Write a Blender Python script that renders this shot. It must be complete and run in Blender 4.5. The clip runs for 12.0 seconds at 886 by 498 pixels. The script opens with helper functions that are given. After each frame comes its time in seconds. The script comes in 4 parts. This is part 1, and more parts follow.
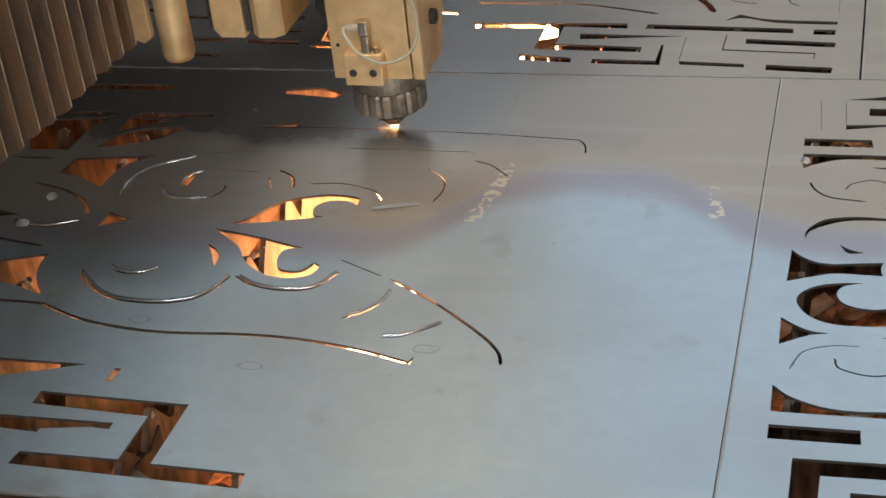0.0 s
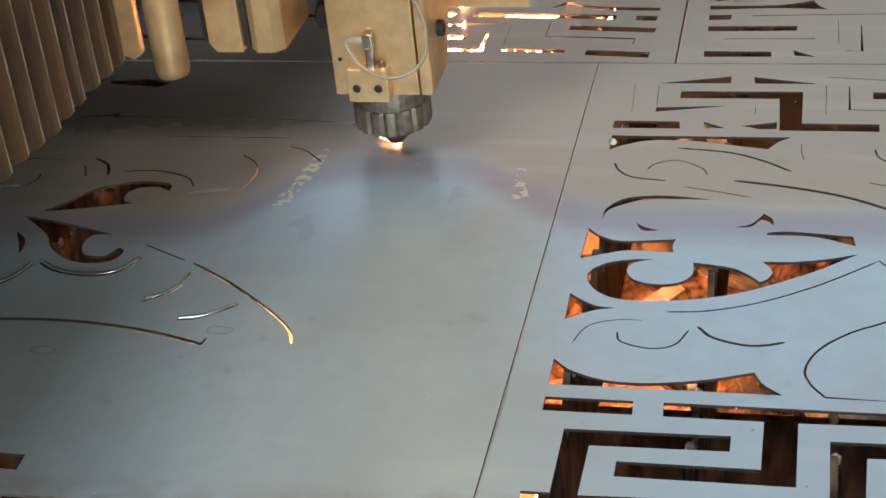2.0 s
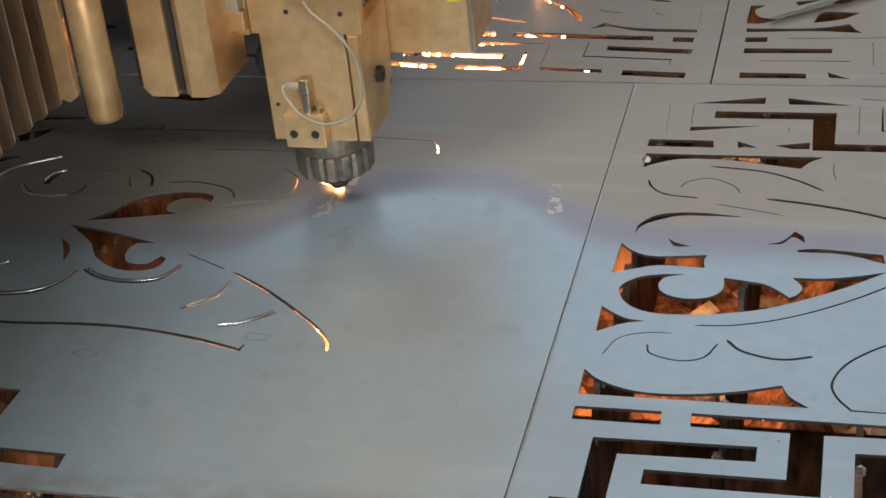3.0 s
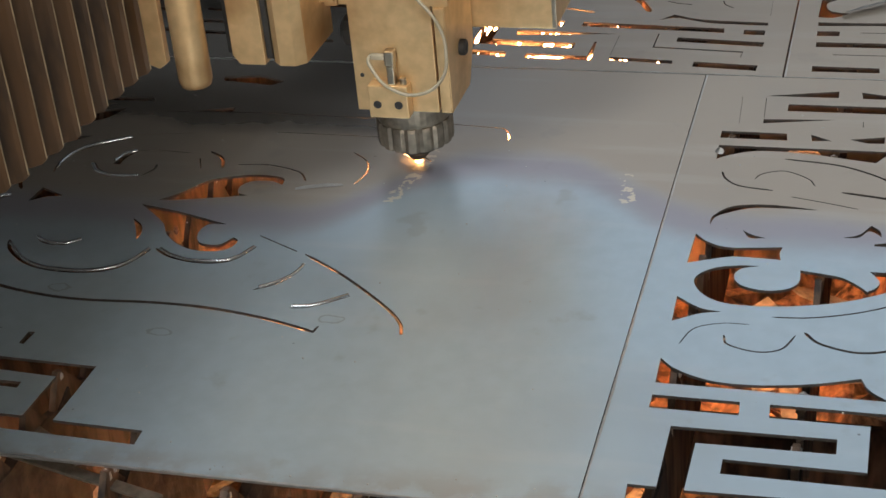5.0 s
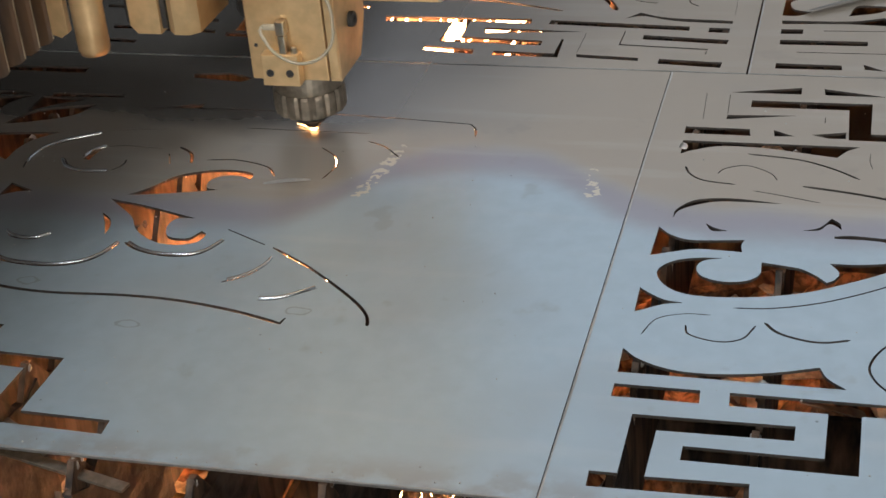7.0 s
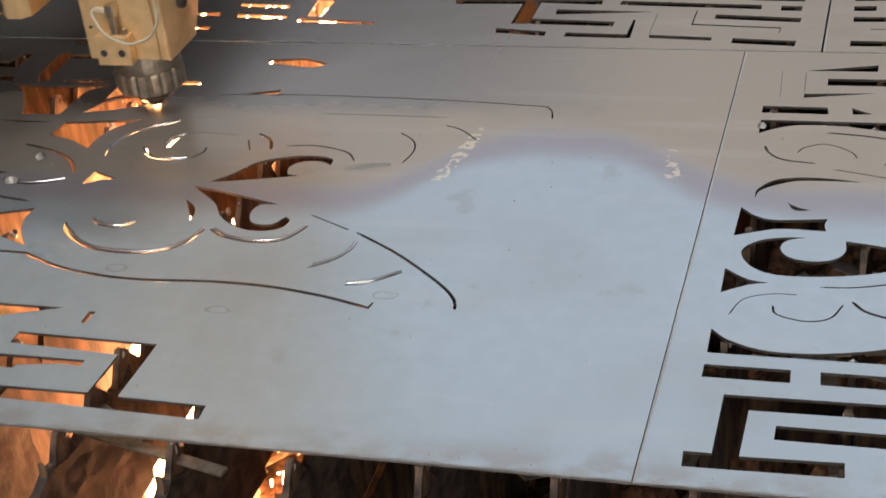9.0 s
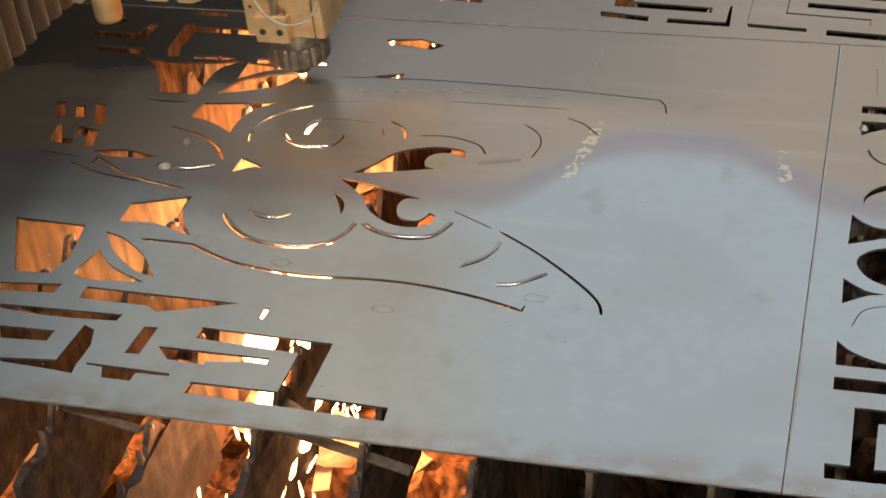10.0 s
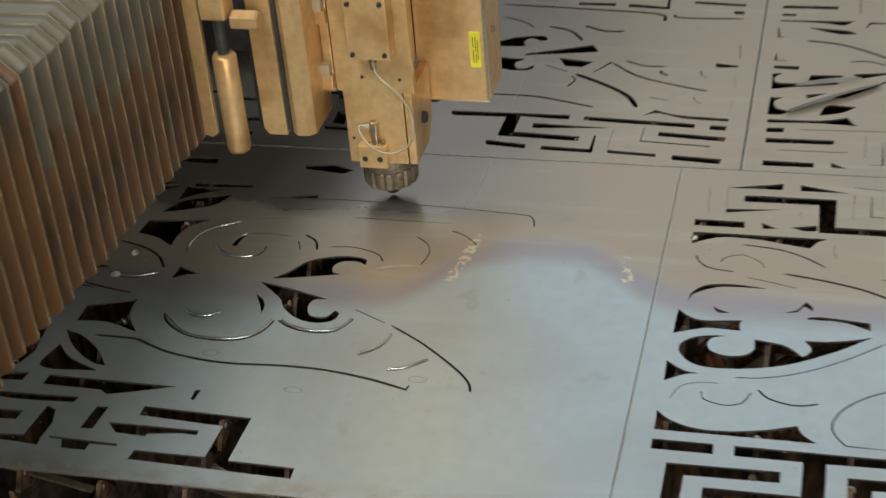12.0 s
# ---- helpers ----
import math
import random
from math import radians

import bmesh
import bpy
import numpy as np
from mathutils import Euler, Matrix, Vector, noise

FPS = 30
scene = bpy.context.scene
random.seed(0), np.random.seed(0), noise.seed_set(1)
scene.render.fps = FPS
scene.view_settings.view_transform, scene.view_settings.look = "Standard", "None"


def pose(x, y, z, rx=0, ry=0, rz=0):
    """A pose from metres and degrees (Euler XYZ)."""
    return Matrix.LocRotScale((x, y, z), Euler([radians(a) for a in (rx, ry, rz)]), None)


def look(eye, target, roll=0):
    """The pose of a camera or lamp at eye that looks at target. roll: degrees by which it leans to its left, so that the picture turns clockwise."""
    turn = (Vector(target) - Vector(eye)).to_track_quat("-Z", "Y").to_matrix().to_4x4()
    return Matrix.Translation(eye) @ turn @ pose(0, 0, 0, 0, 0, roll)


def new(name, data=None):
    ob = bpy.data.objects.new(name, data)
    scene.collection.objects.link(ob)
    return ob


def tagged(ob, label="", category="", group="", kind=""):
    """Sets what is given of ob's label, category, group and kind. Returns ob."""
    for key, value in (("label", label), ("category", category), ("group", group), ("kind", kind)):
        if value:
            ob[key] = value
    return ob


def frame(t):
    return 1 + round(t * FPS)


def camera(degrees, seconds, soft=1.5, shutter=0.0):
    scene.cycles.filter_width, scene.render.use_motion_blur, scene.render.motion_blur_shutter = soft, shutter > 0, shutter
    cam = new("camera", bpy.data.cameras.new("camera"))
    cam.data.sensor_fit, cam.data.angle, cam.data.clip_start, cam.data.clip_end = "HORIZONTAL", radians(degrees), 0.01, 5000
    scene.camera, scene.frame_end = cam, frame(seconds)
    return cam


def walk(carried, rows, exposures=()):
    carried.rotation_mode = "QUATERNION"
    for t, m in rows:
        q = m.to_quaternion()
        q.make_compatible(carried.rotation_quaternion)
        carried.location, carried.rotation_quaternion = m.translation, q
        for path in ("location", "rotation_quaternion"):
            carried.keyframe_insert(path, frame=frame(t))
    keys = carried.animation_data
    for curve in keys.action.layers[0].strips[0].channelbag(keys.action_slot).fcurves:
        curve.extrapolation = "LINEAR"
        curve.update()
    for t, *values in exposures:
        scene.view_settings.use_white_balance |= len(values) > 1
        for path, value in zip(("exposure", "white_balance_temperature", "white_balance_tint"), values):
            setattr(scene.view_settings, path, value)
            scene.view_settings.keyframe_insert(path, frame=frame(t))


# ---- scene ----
cam = camera(30.7156, 12.0, 1.5, 0.4)
walk(cam, [
    (0, look((0.0750, -1.0896, 0.8152), (-0.2345, -0.1128, 0.1906), -6.74)),
    (0.5, look((0.0991, -1.0919, 0.8073), (-0.2014, -0.1136, 0.1806), -6.75)),
    (1, look((0.1301, -1.0918, 0.7982), (-0.1586, -0.1129, 0.1670), -6.57)),
    (1.5, look((0.1716, -1.0808, 0.7893), (-0.1036, -0.0987, 0.1569), -6.35)),
    (1.8, look((0.1964, -1.0807, 0.7915), (-0.0713, -0.0942, 0.1628), -6.27)),
    (2, look((0.2036, -1.0811, 0.7859), (-0.0615, -0.0908, 0.1621), -6.14)),
    (2.5, look((0.2120, -1.1025, 0.7856), (-0.0619, -0.1101, 0.1690), -5.69)),
    (3, look((0.2158, -1.1098, 0.7879), (-0.0795, -0.1158, 0.1839), -6.09)),
    (3.5, look((0.2080, -1.1148, 0.7881), (-0.1005, -0.1237, 0.1860), -6.11)),
    (3.7, look((0.1991, -1.1143, 0.7812), (-0.1130, -0.1232, 0.1810), -5.84)),
    (5.3, look((0.1792, -1.1287, 0.7832), (-0.1402, -0.1446, 0.1753), -5.61)),
    (5.5, look((0.1791, -1.1351, 0.7824), (-0.1351, -0.1509, 0.1720), -5.53)),
    (6, look((0.1782, -1.1459, 0.7840), (-0.1276, -0.1575, 0.1761), -5.16)),
    (6.5, look((0.1913, -1.1417, 0.7811), (-0.1082, -0.1490, 0.1770), -5.08)),
    (6.7, look((0.1948, -1.1396, 0.7807), (-0.1052, -0.1463, 0.1778), -5.07)),
    (8.3, look((0.1716, -1.1373, 0.7689), (-0.1510, -0.1518, 0.1651), -5.35)),
    (8.5, look((0.1656, -1.1488, 0.7760), (-0.1575, -0.1648, 0.1699), -5.33)),
    (8.8, look((0.1566, -1.1528, 0.7850), (-0.1687, -0.1752, 0.1700), -5.59)),
    (9, look((0.1591, -1.1562, 0.7942), (-0.1735, -0.1803, 0.1801), -6.78)),
    (9.5, look((0.0752, -1.1787, 0.9407), (-0.2240, -0.2184, 0.2864), -6.18)),
    (10, look((0.0157, -1.2320, 1.0317), (-0.2857, -0.3169, 0.3164), -5.90)),
    (10.5, look((0.0315, -1.2468, 1.0867), (-0.2348, -0.3066, 0.3902), -5.85)),
    (11, look((0.0899, -1.2373, 1.0816), (-0.2094, -0.2882, 0.4110), -6.25)),
    (11.5, look((0.1338, -1.2339, 1.0603), (-0.1870, -0.2856, 0.3987), -6.80)),
    (12, look((0.1912, -1.5089, 1.2383), (-0.0900, -0.5439, 0.5829), -5.32)),
], exposures=[(0, -0.44, 6600, 12), (2.1, -0.42, 6550, 11), (2.8, -0.66, 6650, 13), (3.7, -0.70, 6650, 13), (5.5, -0.60, 6600, 12), (6.7, -0.62, 6600, 13), (8.5, -0.46, 6750, 16), (9.5, -0.38, 7250, 19), (10.4, -0.66, 7800, 15), (11.5, -0.66, 7850, 15), (12, -0.50, 7350, 10)])

# ---- light: roof light over the camera's side, window band in the far wall, added fills ----
world = bpy.data.worlds.new("world")
scene.world = world
world.use_nodes = True
wn = world.node_tree.nodes
sky = wn.new("ShaderNodeTexSky")
sky.sky_type, sky.sun_disc = "NISHITA", False
sky.sun_elevation, sky.sun_rotation = radians(40), radians(160)
wn["Background"].inputs["Strength"].default_value = 0.1
world.node_tree.links.new(sky.outputs["Color"], wn["Background"].inputs["Color"])


def area_lamp(name, m, w, h, power, colour):
    lamp = bpy.data.lights.new(name, "AREA")
    lamp.shape, lamp.size, lamp.size_y, lamp.energy, lamp.color = "RECTANGLE", w, h, power, colour
    ob = new(name, lamp)
    ob.matrix_basis = m
    return ob


area_lamp("window_daylight", pose(0, 6.95, 4.5, -90, 0, 0), 13.0, 2.9, 170, (0.88, 0.95, 1.0))
area_lamp("roof_daylight", look((-1.5, -2.6, 5.85), (-0.3, 0.2, 0)), 2.4, 1.8, 620, (0.88, 0.96, 1.0))
# added fills: no roof light or window stands at these two places
area_lamp("north_fill", pose(0.2, 4.7, 5.9), 13.0, 3.4, 85, (0.94, 0.97, 1.0))
area_lamp("south_fill", look((1.5, -6.85, 2.6), (-0.4, 0.4, 0.2)), 6.0, 2.2, 780, (1.0, 0.925, 0.81))
scene.view_settings.exposure = 0.0

# ---- materials ----
def material(name, colour, rough=0.5, metal=0.0, scale=30.0, vary=0.15, bump=0.05, stain=None, stain_scale=4.0, rough_vary=0.1, emit=0.0, coords="Object"):
    """A surface with grain and stains: two scales of noise on colour, gloss and relief."""
    m = bpy.data.materials.new(name)
    m.use_nodes = True
    n, l = m.node_tree.nodes, m.node_tree.links
    b = n["Principled BSDF"]
    tc = n.new("ShaderNodeTexCoord")
    fine = n.new("ShaderNodeTexNoise")
    fine.inputs["Scale"].default_value, fine.inputs["Detail"].default_value = scale, 6
    broad = n.new("ShaderNodeTexNoise")
    broad.inputs["Scale"].default_value, broad.inputs["Detail"].default_value = stain_scale, 4
    for t in (fine, broad):
        l.new(tc.outputs[coords], t.inputs["Vector"])
    dark = [c * (1 - vary) for c in colour]
    light = [min(1, c * (1 + vary)) for c in colour]
    ramp = n.new("ShaderNodeMix")
    ramp.data_type = "RGBA"
    ramp.inputs["A"].default_value, ramp.inputs["B"].default_value = (*dark, 1), (*light, 1)
    sharp = n.new("ShaderNodeMapRange")
    sharp.inputs["From Min"].default_value, sharp.inputs["From Max"].default_value = 0.36, 0.64
    l.new(fine.outputs["Fac"], sharp.inputs["Value"])
    l.new(sharp.outputs["Result"], ramp.inputs["Factor"])
    mix = n.new("ShaderNodeMix")
    mix.data_type = "RGBA"
    mix.inputs["B"].default_value = (*(stain or [c * 0.6 for c in colour]), 1)
    step = n.new("ShaderNodeMapRange")
    step.inputs["From Min"].default_value, step.inputs["From Max"].default_value = 0.48, 0.72
    l.new(broad.outputs["Fac"], step.inputs["Value"])
    l.new(step.outputs["Result"], mix.inputs["Factor"])
    l.new(ramp.outputs["Result"], mix.inputs["A"])
    l.new(mix.outputs["Result"], b.inputs["Base Color"])
    rr = n.new("ShaderNodeMapRange")
    rr.inputs["To Min"].default_value, rr.inputs["To Max"].default_value = max(0.02, rough - rough_vary), min(1, rough + rough_vary)
    l.new(broad.outputs["Fac"], rr.inputs["Value"])
    l.new(rr.outputs["Result"], b.inputs["Roughness"])
    b.inputs["Metallic"].default_value = metal
    if bump:
        bp = n.new("ShaderNodeBump")
        bp.inputs["Strength"].default_value, bp.inputs["Distance"].default_value = bump, 0.002
        l.new(fine.outputs["Fac"], bp.inputs["Height"])
        l.new(bp.outputs["Normal"], b.inputs["Normal"])
    if emit:
        l.new(mix.outputs["Result"], b.inputs["Emission Color"])
        b.inputs["Emission Strength"].default_value = emit
    return m


def sheet_steel():
    """Oiled mild steel: cool grey with a dried brown tide mark, yellow scale along its ends and faint grease rings."""
    m = material("mild_steel_sheet", (0.39, 0.485, 0.55), 0.36, 0.65, 45, 0.03, 0.02, (0.38, 0.465, 0.525), 2.5, 0.05)
    n, l = m.node_tree.nodes, m.node_tree.links
    b = n["Principled BSDF"]
    base = b.inputs["Base Color"].links[0].from_socket

    def maths(op, a, c=0.0, d=0.0):
        q = n.new("ShaderNodeMath")
        q.operation = op
        for i, v in enumerate((a, c, d)):
            if isinstance(v, (int, float)):
                q.inputs[i].default_value = v
            else:
                l.new(v, q.inputs[i])
        return q.outputs[0]

    def ramp(v, lo, hi):
        q = n.new("ShaderNodeMapRange")
        q.interpolation_type = "SMOOTHSTEP"
        q.inputs["From Min"].default_value, q.inputs["From Max"].default_value = lo, hi
        l.new(v, q.inputs["Value"])
        return q.outputs["Result"]

    def blend(fac, a, colour, kind="MIX"):
        q = n.new("ShaderNodeMix")
        q.data_type, q.blend_type = "RGBA", kind
        l.new(fac, q.inputs["Factor"])
        l.new(a, q.inputs["A"])
        q.inputs["B"].default_value = (*colour, 1)
        return q.outputs["Result"]

    geo = n.new("ShaderNodeNewGeometry")
    xyz = n.new("ShaderNodeSeparateXYZ")
    l.new(geo.outputs["Position"], xyz.inputs[0])
    x, y = xyz.outputs["X"], xyz.outputs["Y"]

    def grain(scale, detail=4):
        q = n.new("ShaderNodeTexNoise")
        q.inputs["Scale"].default_value, q.inputs["Detail"].default_value = scale, detail
        l.new(geo.outputs["Position"], q.inputs["Vector"])
        return q.outputs["Fac"]

    def hump(x0, width):
        u = maths("DIVIDE", maths("SUBTRACT", x, x0), width)
        return maths("EXPONENT", maths("MULTIPLY", maths("POWER", maths("ABSOLUTE", u), 3.4), -1.0))

    # tide mark of dried oil: beyond it the sheet is browner
    edge = maths("ADD", maths("MULTIPLY", hump(-0.196, 0.142), 0.140), 0.194)
    edge = maths("ADD", edge, maths("MULTIPLY", ramp(x, -0.12, 0.0), 0.035))
    edge = maths("ADD", edge, maths("MULTIPLY", maths("SUBTRACT", grain(14), 0.5), 0.03))
    past = maths("SUBTRACT", y, edge)
    brown = ramp(past, -0.045, 0.05)
    tone = blend(maths("MULTIPLY", brown, 0.9), base, (0.375, 0.312, 0.243))
    rim = maths("MULTIPLY", ramp(past, -0.055, -0.008), maths("SUBTRACT", 1.0, ramp(past, 0.0, 0.040)))
    tone = blend(maths("MULTIPLY", rim, 0.72), tone, (0.30, 0.28, 0.325))
    # yellow scale flecks at both ends of the tide mark
    fleck = None
    for x0, y0, y1, lean in ((-0.314, 0.236, 0.43, 0.16), (-0.072, 0.262, 0.40, -0.17)):
        off = maths("ABSOLUTE", maths("SUBTRACT", maths("SUBTRACT", x, x0), maths("MULTIPLY", maths("SUBTRACT", y, y0), lean)))
        near = maths("SUBTRACT", 1.0, ramp(off, 0.004, 0.017))
        along = maths("MULTIPLY", ramp(y, y0 - 0.006, y0 + 0.004), maths("SUBTRACT", 1.0, ramp(y, y1 - 0.12, y1)))
        one = maths("MULTIPLY", near, along)
        fleck = one if fleck is None else maths("MAXIMUM", fleck, one)
    spots = ramp(maths("ADD", grain(110, 3), maths("MULTIPLY", maths("SUBTRACT", fleck, 1.0), 0.35)), 0.49, 0.515)
    tone = blend(maths("MULTIPLY", maths("MULTIPLY", spots, fleck), 0.62), tone, (0.80, 0.72, 0.54))
    # grease: a few darker smears
    smear = ramp(maths("MULTIPLY", grain(9, 5), grain(31, 3)), 0.34, 0.44)
    tone = blend(maths("MULTIPLY", smear, 0.24), tone, (0.24, 0.23, 0.21))
    # broad handling marks, rust along the front edge and pin-prick specks
    film = ramp(grain(5.5, 7), 0.46, 0.68)
    tone = blend(maths("MULTIPLY", film, 0.22), tone, (0.30, 0.30, 0.29))
    wipe = n.new("ShaderNodeMapping")
    wipe.inputs["Scale"].default_value, wipe.inputs["Rotation"].default_value = (3.0, 26.0, 1.0), (0, 0, 0.16)
    l.new(geo.outputs["Position"], wipe.inputs["Vector"])
    streak = n.new("ShaderNodeTexNoise")
    streak.inputs["Scale"].default_value, streak.inputs["Detail"].default_value = 1.0, 5
    l.new(wipe.outputs["Vector"], streak.inputs["Vector"])
    tone = blend(maths("MULTIPLY", ramp(streak.outputs["Fac"], 0.52, 0.74), 0.16), tone, (0.60, 0.61, 0.60))
    front = maths("MULTIPLY", maths("SUBTRACT", 1.0, ramp(maths("ADD", y, maths("MULTIPLY", grain(12, 5), 0.06)), -0.180, -0.135)), ramp(grain(34, 5), 0.36, 0.62))
    tone = blend(maths("MULTIPLY", front, 0.45), tone, (0.27, 0.22, 0.185))
    cells = n.new("ShaderNodeTexVoronoi")
    cells.inputs["Scale"].default_value = 26.0
    l.new(geo.outputs["Position"], cells.inputs["Vector"])
    speck = maths("MULTIPLY", maths("SUBTRACT", 1.0, ramp(cells.outputs["Distance"], 0.020, 0.045)), ramp(grain(7, 2), 0.50, 0.56))
    tone = blend(maths("MULTIPLY", speck, 0.6), tone, (0.10, 0.095, 0.09))
    # dried rings left by drops of oil
    for x0, y0, rx, ry in ((-0.454, -0.022, 0.010, 0.006), (-0.587, 0.038, 0.010, 0.006), (-0.305, 0.020, 0.011, 0.006)):
        u = maths("DIVIDE", maths("SUBTRACT", x, x0), rx)
        v = maths("DIVIDE", maths("SUBTRACT", y, y0), ry)
        d = maths("SQRT", maths("ADD", maths("MULTIPLY", u, u), maths("MULTIPLY", v, v)))
        d = maths("ADD", d, maths("MULTIPLY", maths("SUBTRACT", grain(80, 3), 0.5), 1.8))
        line = maths("SUBTRACT", 1.0, ramp(maths("ABSOLUTE", maths("SUBTRACT", d, 1.0)), 0.04, 0.26))
        tone = blend(maths("MULTIPLY", line, 0.42), tone, (0.20, 0.19, 0.17))
    # a film of wet oil lies beyond the tide mark
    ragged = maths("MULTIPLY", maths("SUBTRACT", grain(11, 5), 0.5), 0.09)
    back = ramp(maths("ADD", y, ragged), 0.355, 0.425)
    # over the half-cut scrolls: the bellows' dark reflection, painted in as film
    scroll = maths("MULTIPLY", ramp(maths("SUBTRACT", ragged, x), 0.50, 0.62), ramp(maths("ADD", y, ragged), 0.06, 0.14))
    oil_and_shade = maths("MULTIPLY", maths("MAXIMUM", back, maths("MULTIPLY", scroll, 0.42)), maths("SUBTRACT", 1.0, ramp(x, -0.42, -0.08)))
    # the dark tone paints in the gantry's reflected shade along with the oil
    tone = blend(maths("MULTIPLY", oil_and_shade, 0.78), tone, (0.17, 0.165, 0.16))
    l.new(maths("ADD", maths("MULTIPLY", oil_and_shade, 0.20), 0.52), b.inputs["Metallic"])
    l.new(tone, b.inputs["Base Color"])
    # the thin sheet is not quite flat: shallow dents and a drawn grain
    dent = n.new("ShaderNodeBump")
    dent.inputs["Strength"].default_value, dent.inputs["Distance"].default_value = 0.35, 0.004
    l.new(grain(6.5, 2), dent.inputs["Height"])
    l.new(b.inputs["Normal"].links[0].from_socket, dent.inputs["Normal"])
    l.new(dent.outputs["Normal"], b.inputs["Normal"])
    gloss = n.new("ShaderNodeMix")
    gloss.inputs["A"].default_value, gloss.inputs["B"].default_value = 0.37, 0.25
    l.new(oil_and_shade, gloss.inputs["Factor"])
    l.new(gloss.outputs["Result"], b.inputs["Roughness"])
    return m


STEEL = sheet_steel()
GOLD = material("champagne_anodised", (0.68, 0.465, 0.24), 0.36, 0.55, 80, 0.08, 0.03, (0.40, 0.22, 0.085), 11)
COLLAR = material("worn_steel_collar", (0.27, 0.235, 0.19), 0.46, 0.8, 120, 0.2, 0.05)
BRUSHED = material("brushed_metal", (0.50, 0.43, 0.33), 0.3, 1.0, 120, 0.1, 0.05)
DARK = material("blackened_metal", (0.05, 0.05, 0.05), 0.6, 0.4, 60, 0.2, 0.1)
RUBBER = material("black_plastic", (0.03, 0.03, 0.03), 0.5)
def bellows_fabric(name):
    """Oiled fabric, drawn out upright in streaks."""
    m = material(name, (0.066, 0.034, 0.014), 0.42, 0.0, 60, 0.5, 0.15, (0.15, 0.066, 0.019), 11)
    for tex in [q for q in m.node_tree.nodes if q.type == "TEX_NOISE"]:
        run = m.node_tree.nodes.new("ShaderNodeMapping")
        run.inputs["Scale"].default_value = (1.0, 1.0, 0.22)
        m.node_tree.links.new(tex.inputs["Vector"].links[0].from_socket, run.inputs["Vector"])
        m.node_tree.links.new(run.outputs["Vector"], tex.inputs["Vector"])
    return m


FABRIC = bellows_fabric("bellows_fabric")
FABRIC_BROWN = bellows_fabric("brown_bellows_fabric")
CREASE = material("bellows_crease", (0.30, 0.24, 0.16), 0.45, 0.0, 40, 0.35, 0.1, (0.16, 0.09, 0.04), 9)
CABLE = material("cable_sheath", (0.38, 0.33, 0.24), 0.5)


def vary_folds(mat, colour):
    """Some folds are rubbed browner than others: mixed in by each object's own random number."""
    n, l = mat.node_tree.nodes, mat.node_tree.links
    b = n["Principled BSDF"]
    old = b.inputs["Base Color"].links[0].from_socket
    info, power, mix = n.new("ShaderNodeObjectInfo"), n.new("ShaderNodeMath"), n.new("ShaderNodeMix")
    power.operation, mix.data_type = "POWER", "RGBA"
    power.inputs[1].default_value = 3.0
    l.new(info.outputs["Random"], power.inputs[0])
    l.new(power.outputs[0], mix.inputs["Factor"])
    l.new(old, mix.inputs["A"])
    mix.inputs["B"].default_value = (*colour, 1)
    l.new(mix.outputs["Result"], b.inputs["Base Color"])


vary_folds(FABRIC, (0.10, 0.048, 0.016))
vary_folds(FABRIC_BROWN, (0.105, 0.050, 0.016))


def grey_upper(mat, grey, low):
    """The upper part of each fold is mixed to grey, with a ragged border."""
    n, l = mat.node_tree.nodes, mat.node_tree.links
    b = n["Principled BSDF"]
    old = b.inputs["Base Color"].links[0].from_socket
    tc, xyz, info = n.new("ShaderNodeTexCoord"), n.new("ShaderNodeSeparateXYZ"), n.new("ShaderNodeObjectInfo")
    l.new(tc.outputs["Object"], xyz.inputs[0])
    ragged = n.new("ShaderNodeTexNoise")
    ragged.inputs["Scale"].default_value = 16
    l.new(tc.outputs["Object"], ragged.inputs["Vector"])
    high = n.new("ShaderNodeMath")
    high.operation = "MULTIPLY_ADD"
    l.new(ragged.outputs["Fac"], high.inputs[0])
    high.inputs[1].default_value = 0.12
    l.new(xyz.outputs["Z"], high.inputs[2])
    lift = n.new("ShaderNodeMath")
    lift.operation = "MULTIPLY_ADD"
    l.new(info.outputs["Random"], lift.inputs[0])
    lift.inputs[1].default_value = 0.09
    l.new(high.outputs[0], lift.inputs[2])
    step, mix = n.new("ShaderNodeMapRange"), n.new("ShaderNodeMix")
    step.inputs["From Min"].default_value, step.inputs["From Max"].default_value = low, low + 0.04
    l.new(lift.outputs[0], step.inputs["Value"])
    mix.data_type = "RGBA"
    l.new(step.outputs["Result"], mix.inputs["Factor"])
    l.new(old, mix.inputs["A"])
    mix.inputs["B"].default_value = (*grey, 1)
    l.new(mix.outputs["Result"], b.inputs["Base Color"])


grey_upper(FABRIC, (0.088, 0.080, 0.062), 0.275)
grey_upper(FABRIC_BROWN, (0.040, 0.039, 0.034), 0.365)
OXIDE = material("cut_edge_oxide", (0.06, 0.055, 0.05), 0.55, 0.4, 90, 0.3, 0.1)
RUST = material("rusty_scrap", (0.23, 0.125, 0.072), 0.8, 0.0, 75, 0.75, 1.0, (0.024, 0.015, 0.011), 16)
SLAT = material("slagged_slat", (0.090, 0.056, 0.036), 0.7, 0.15, 55, 0.9, 1.0, (0.010, 0.008, 0.007), 20)
CRUST_SHADE = material("slag_crust_shade", (0.034, 0.024, 0.019), 0.75, 0.1, 60, 0.8, 1.0, (0.012, 0.009, 0.008), 30)
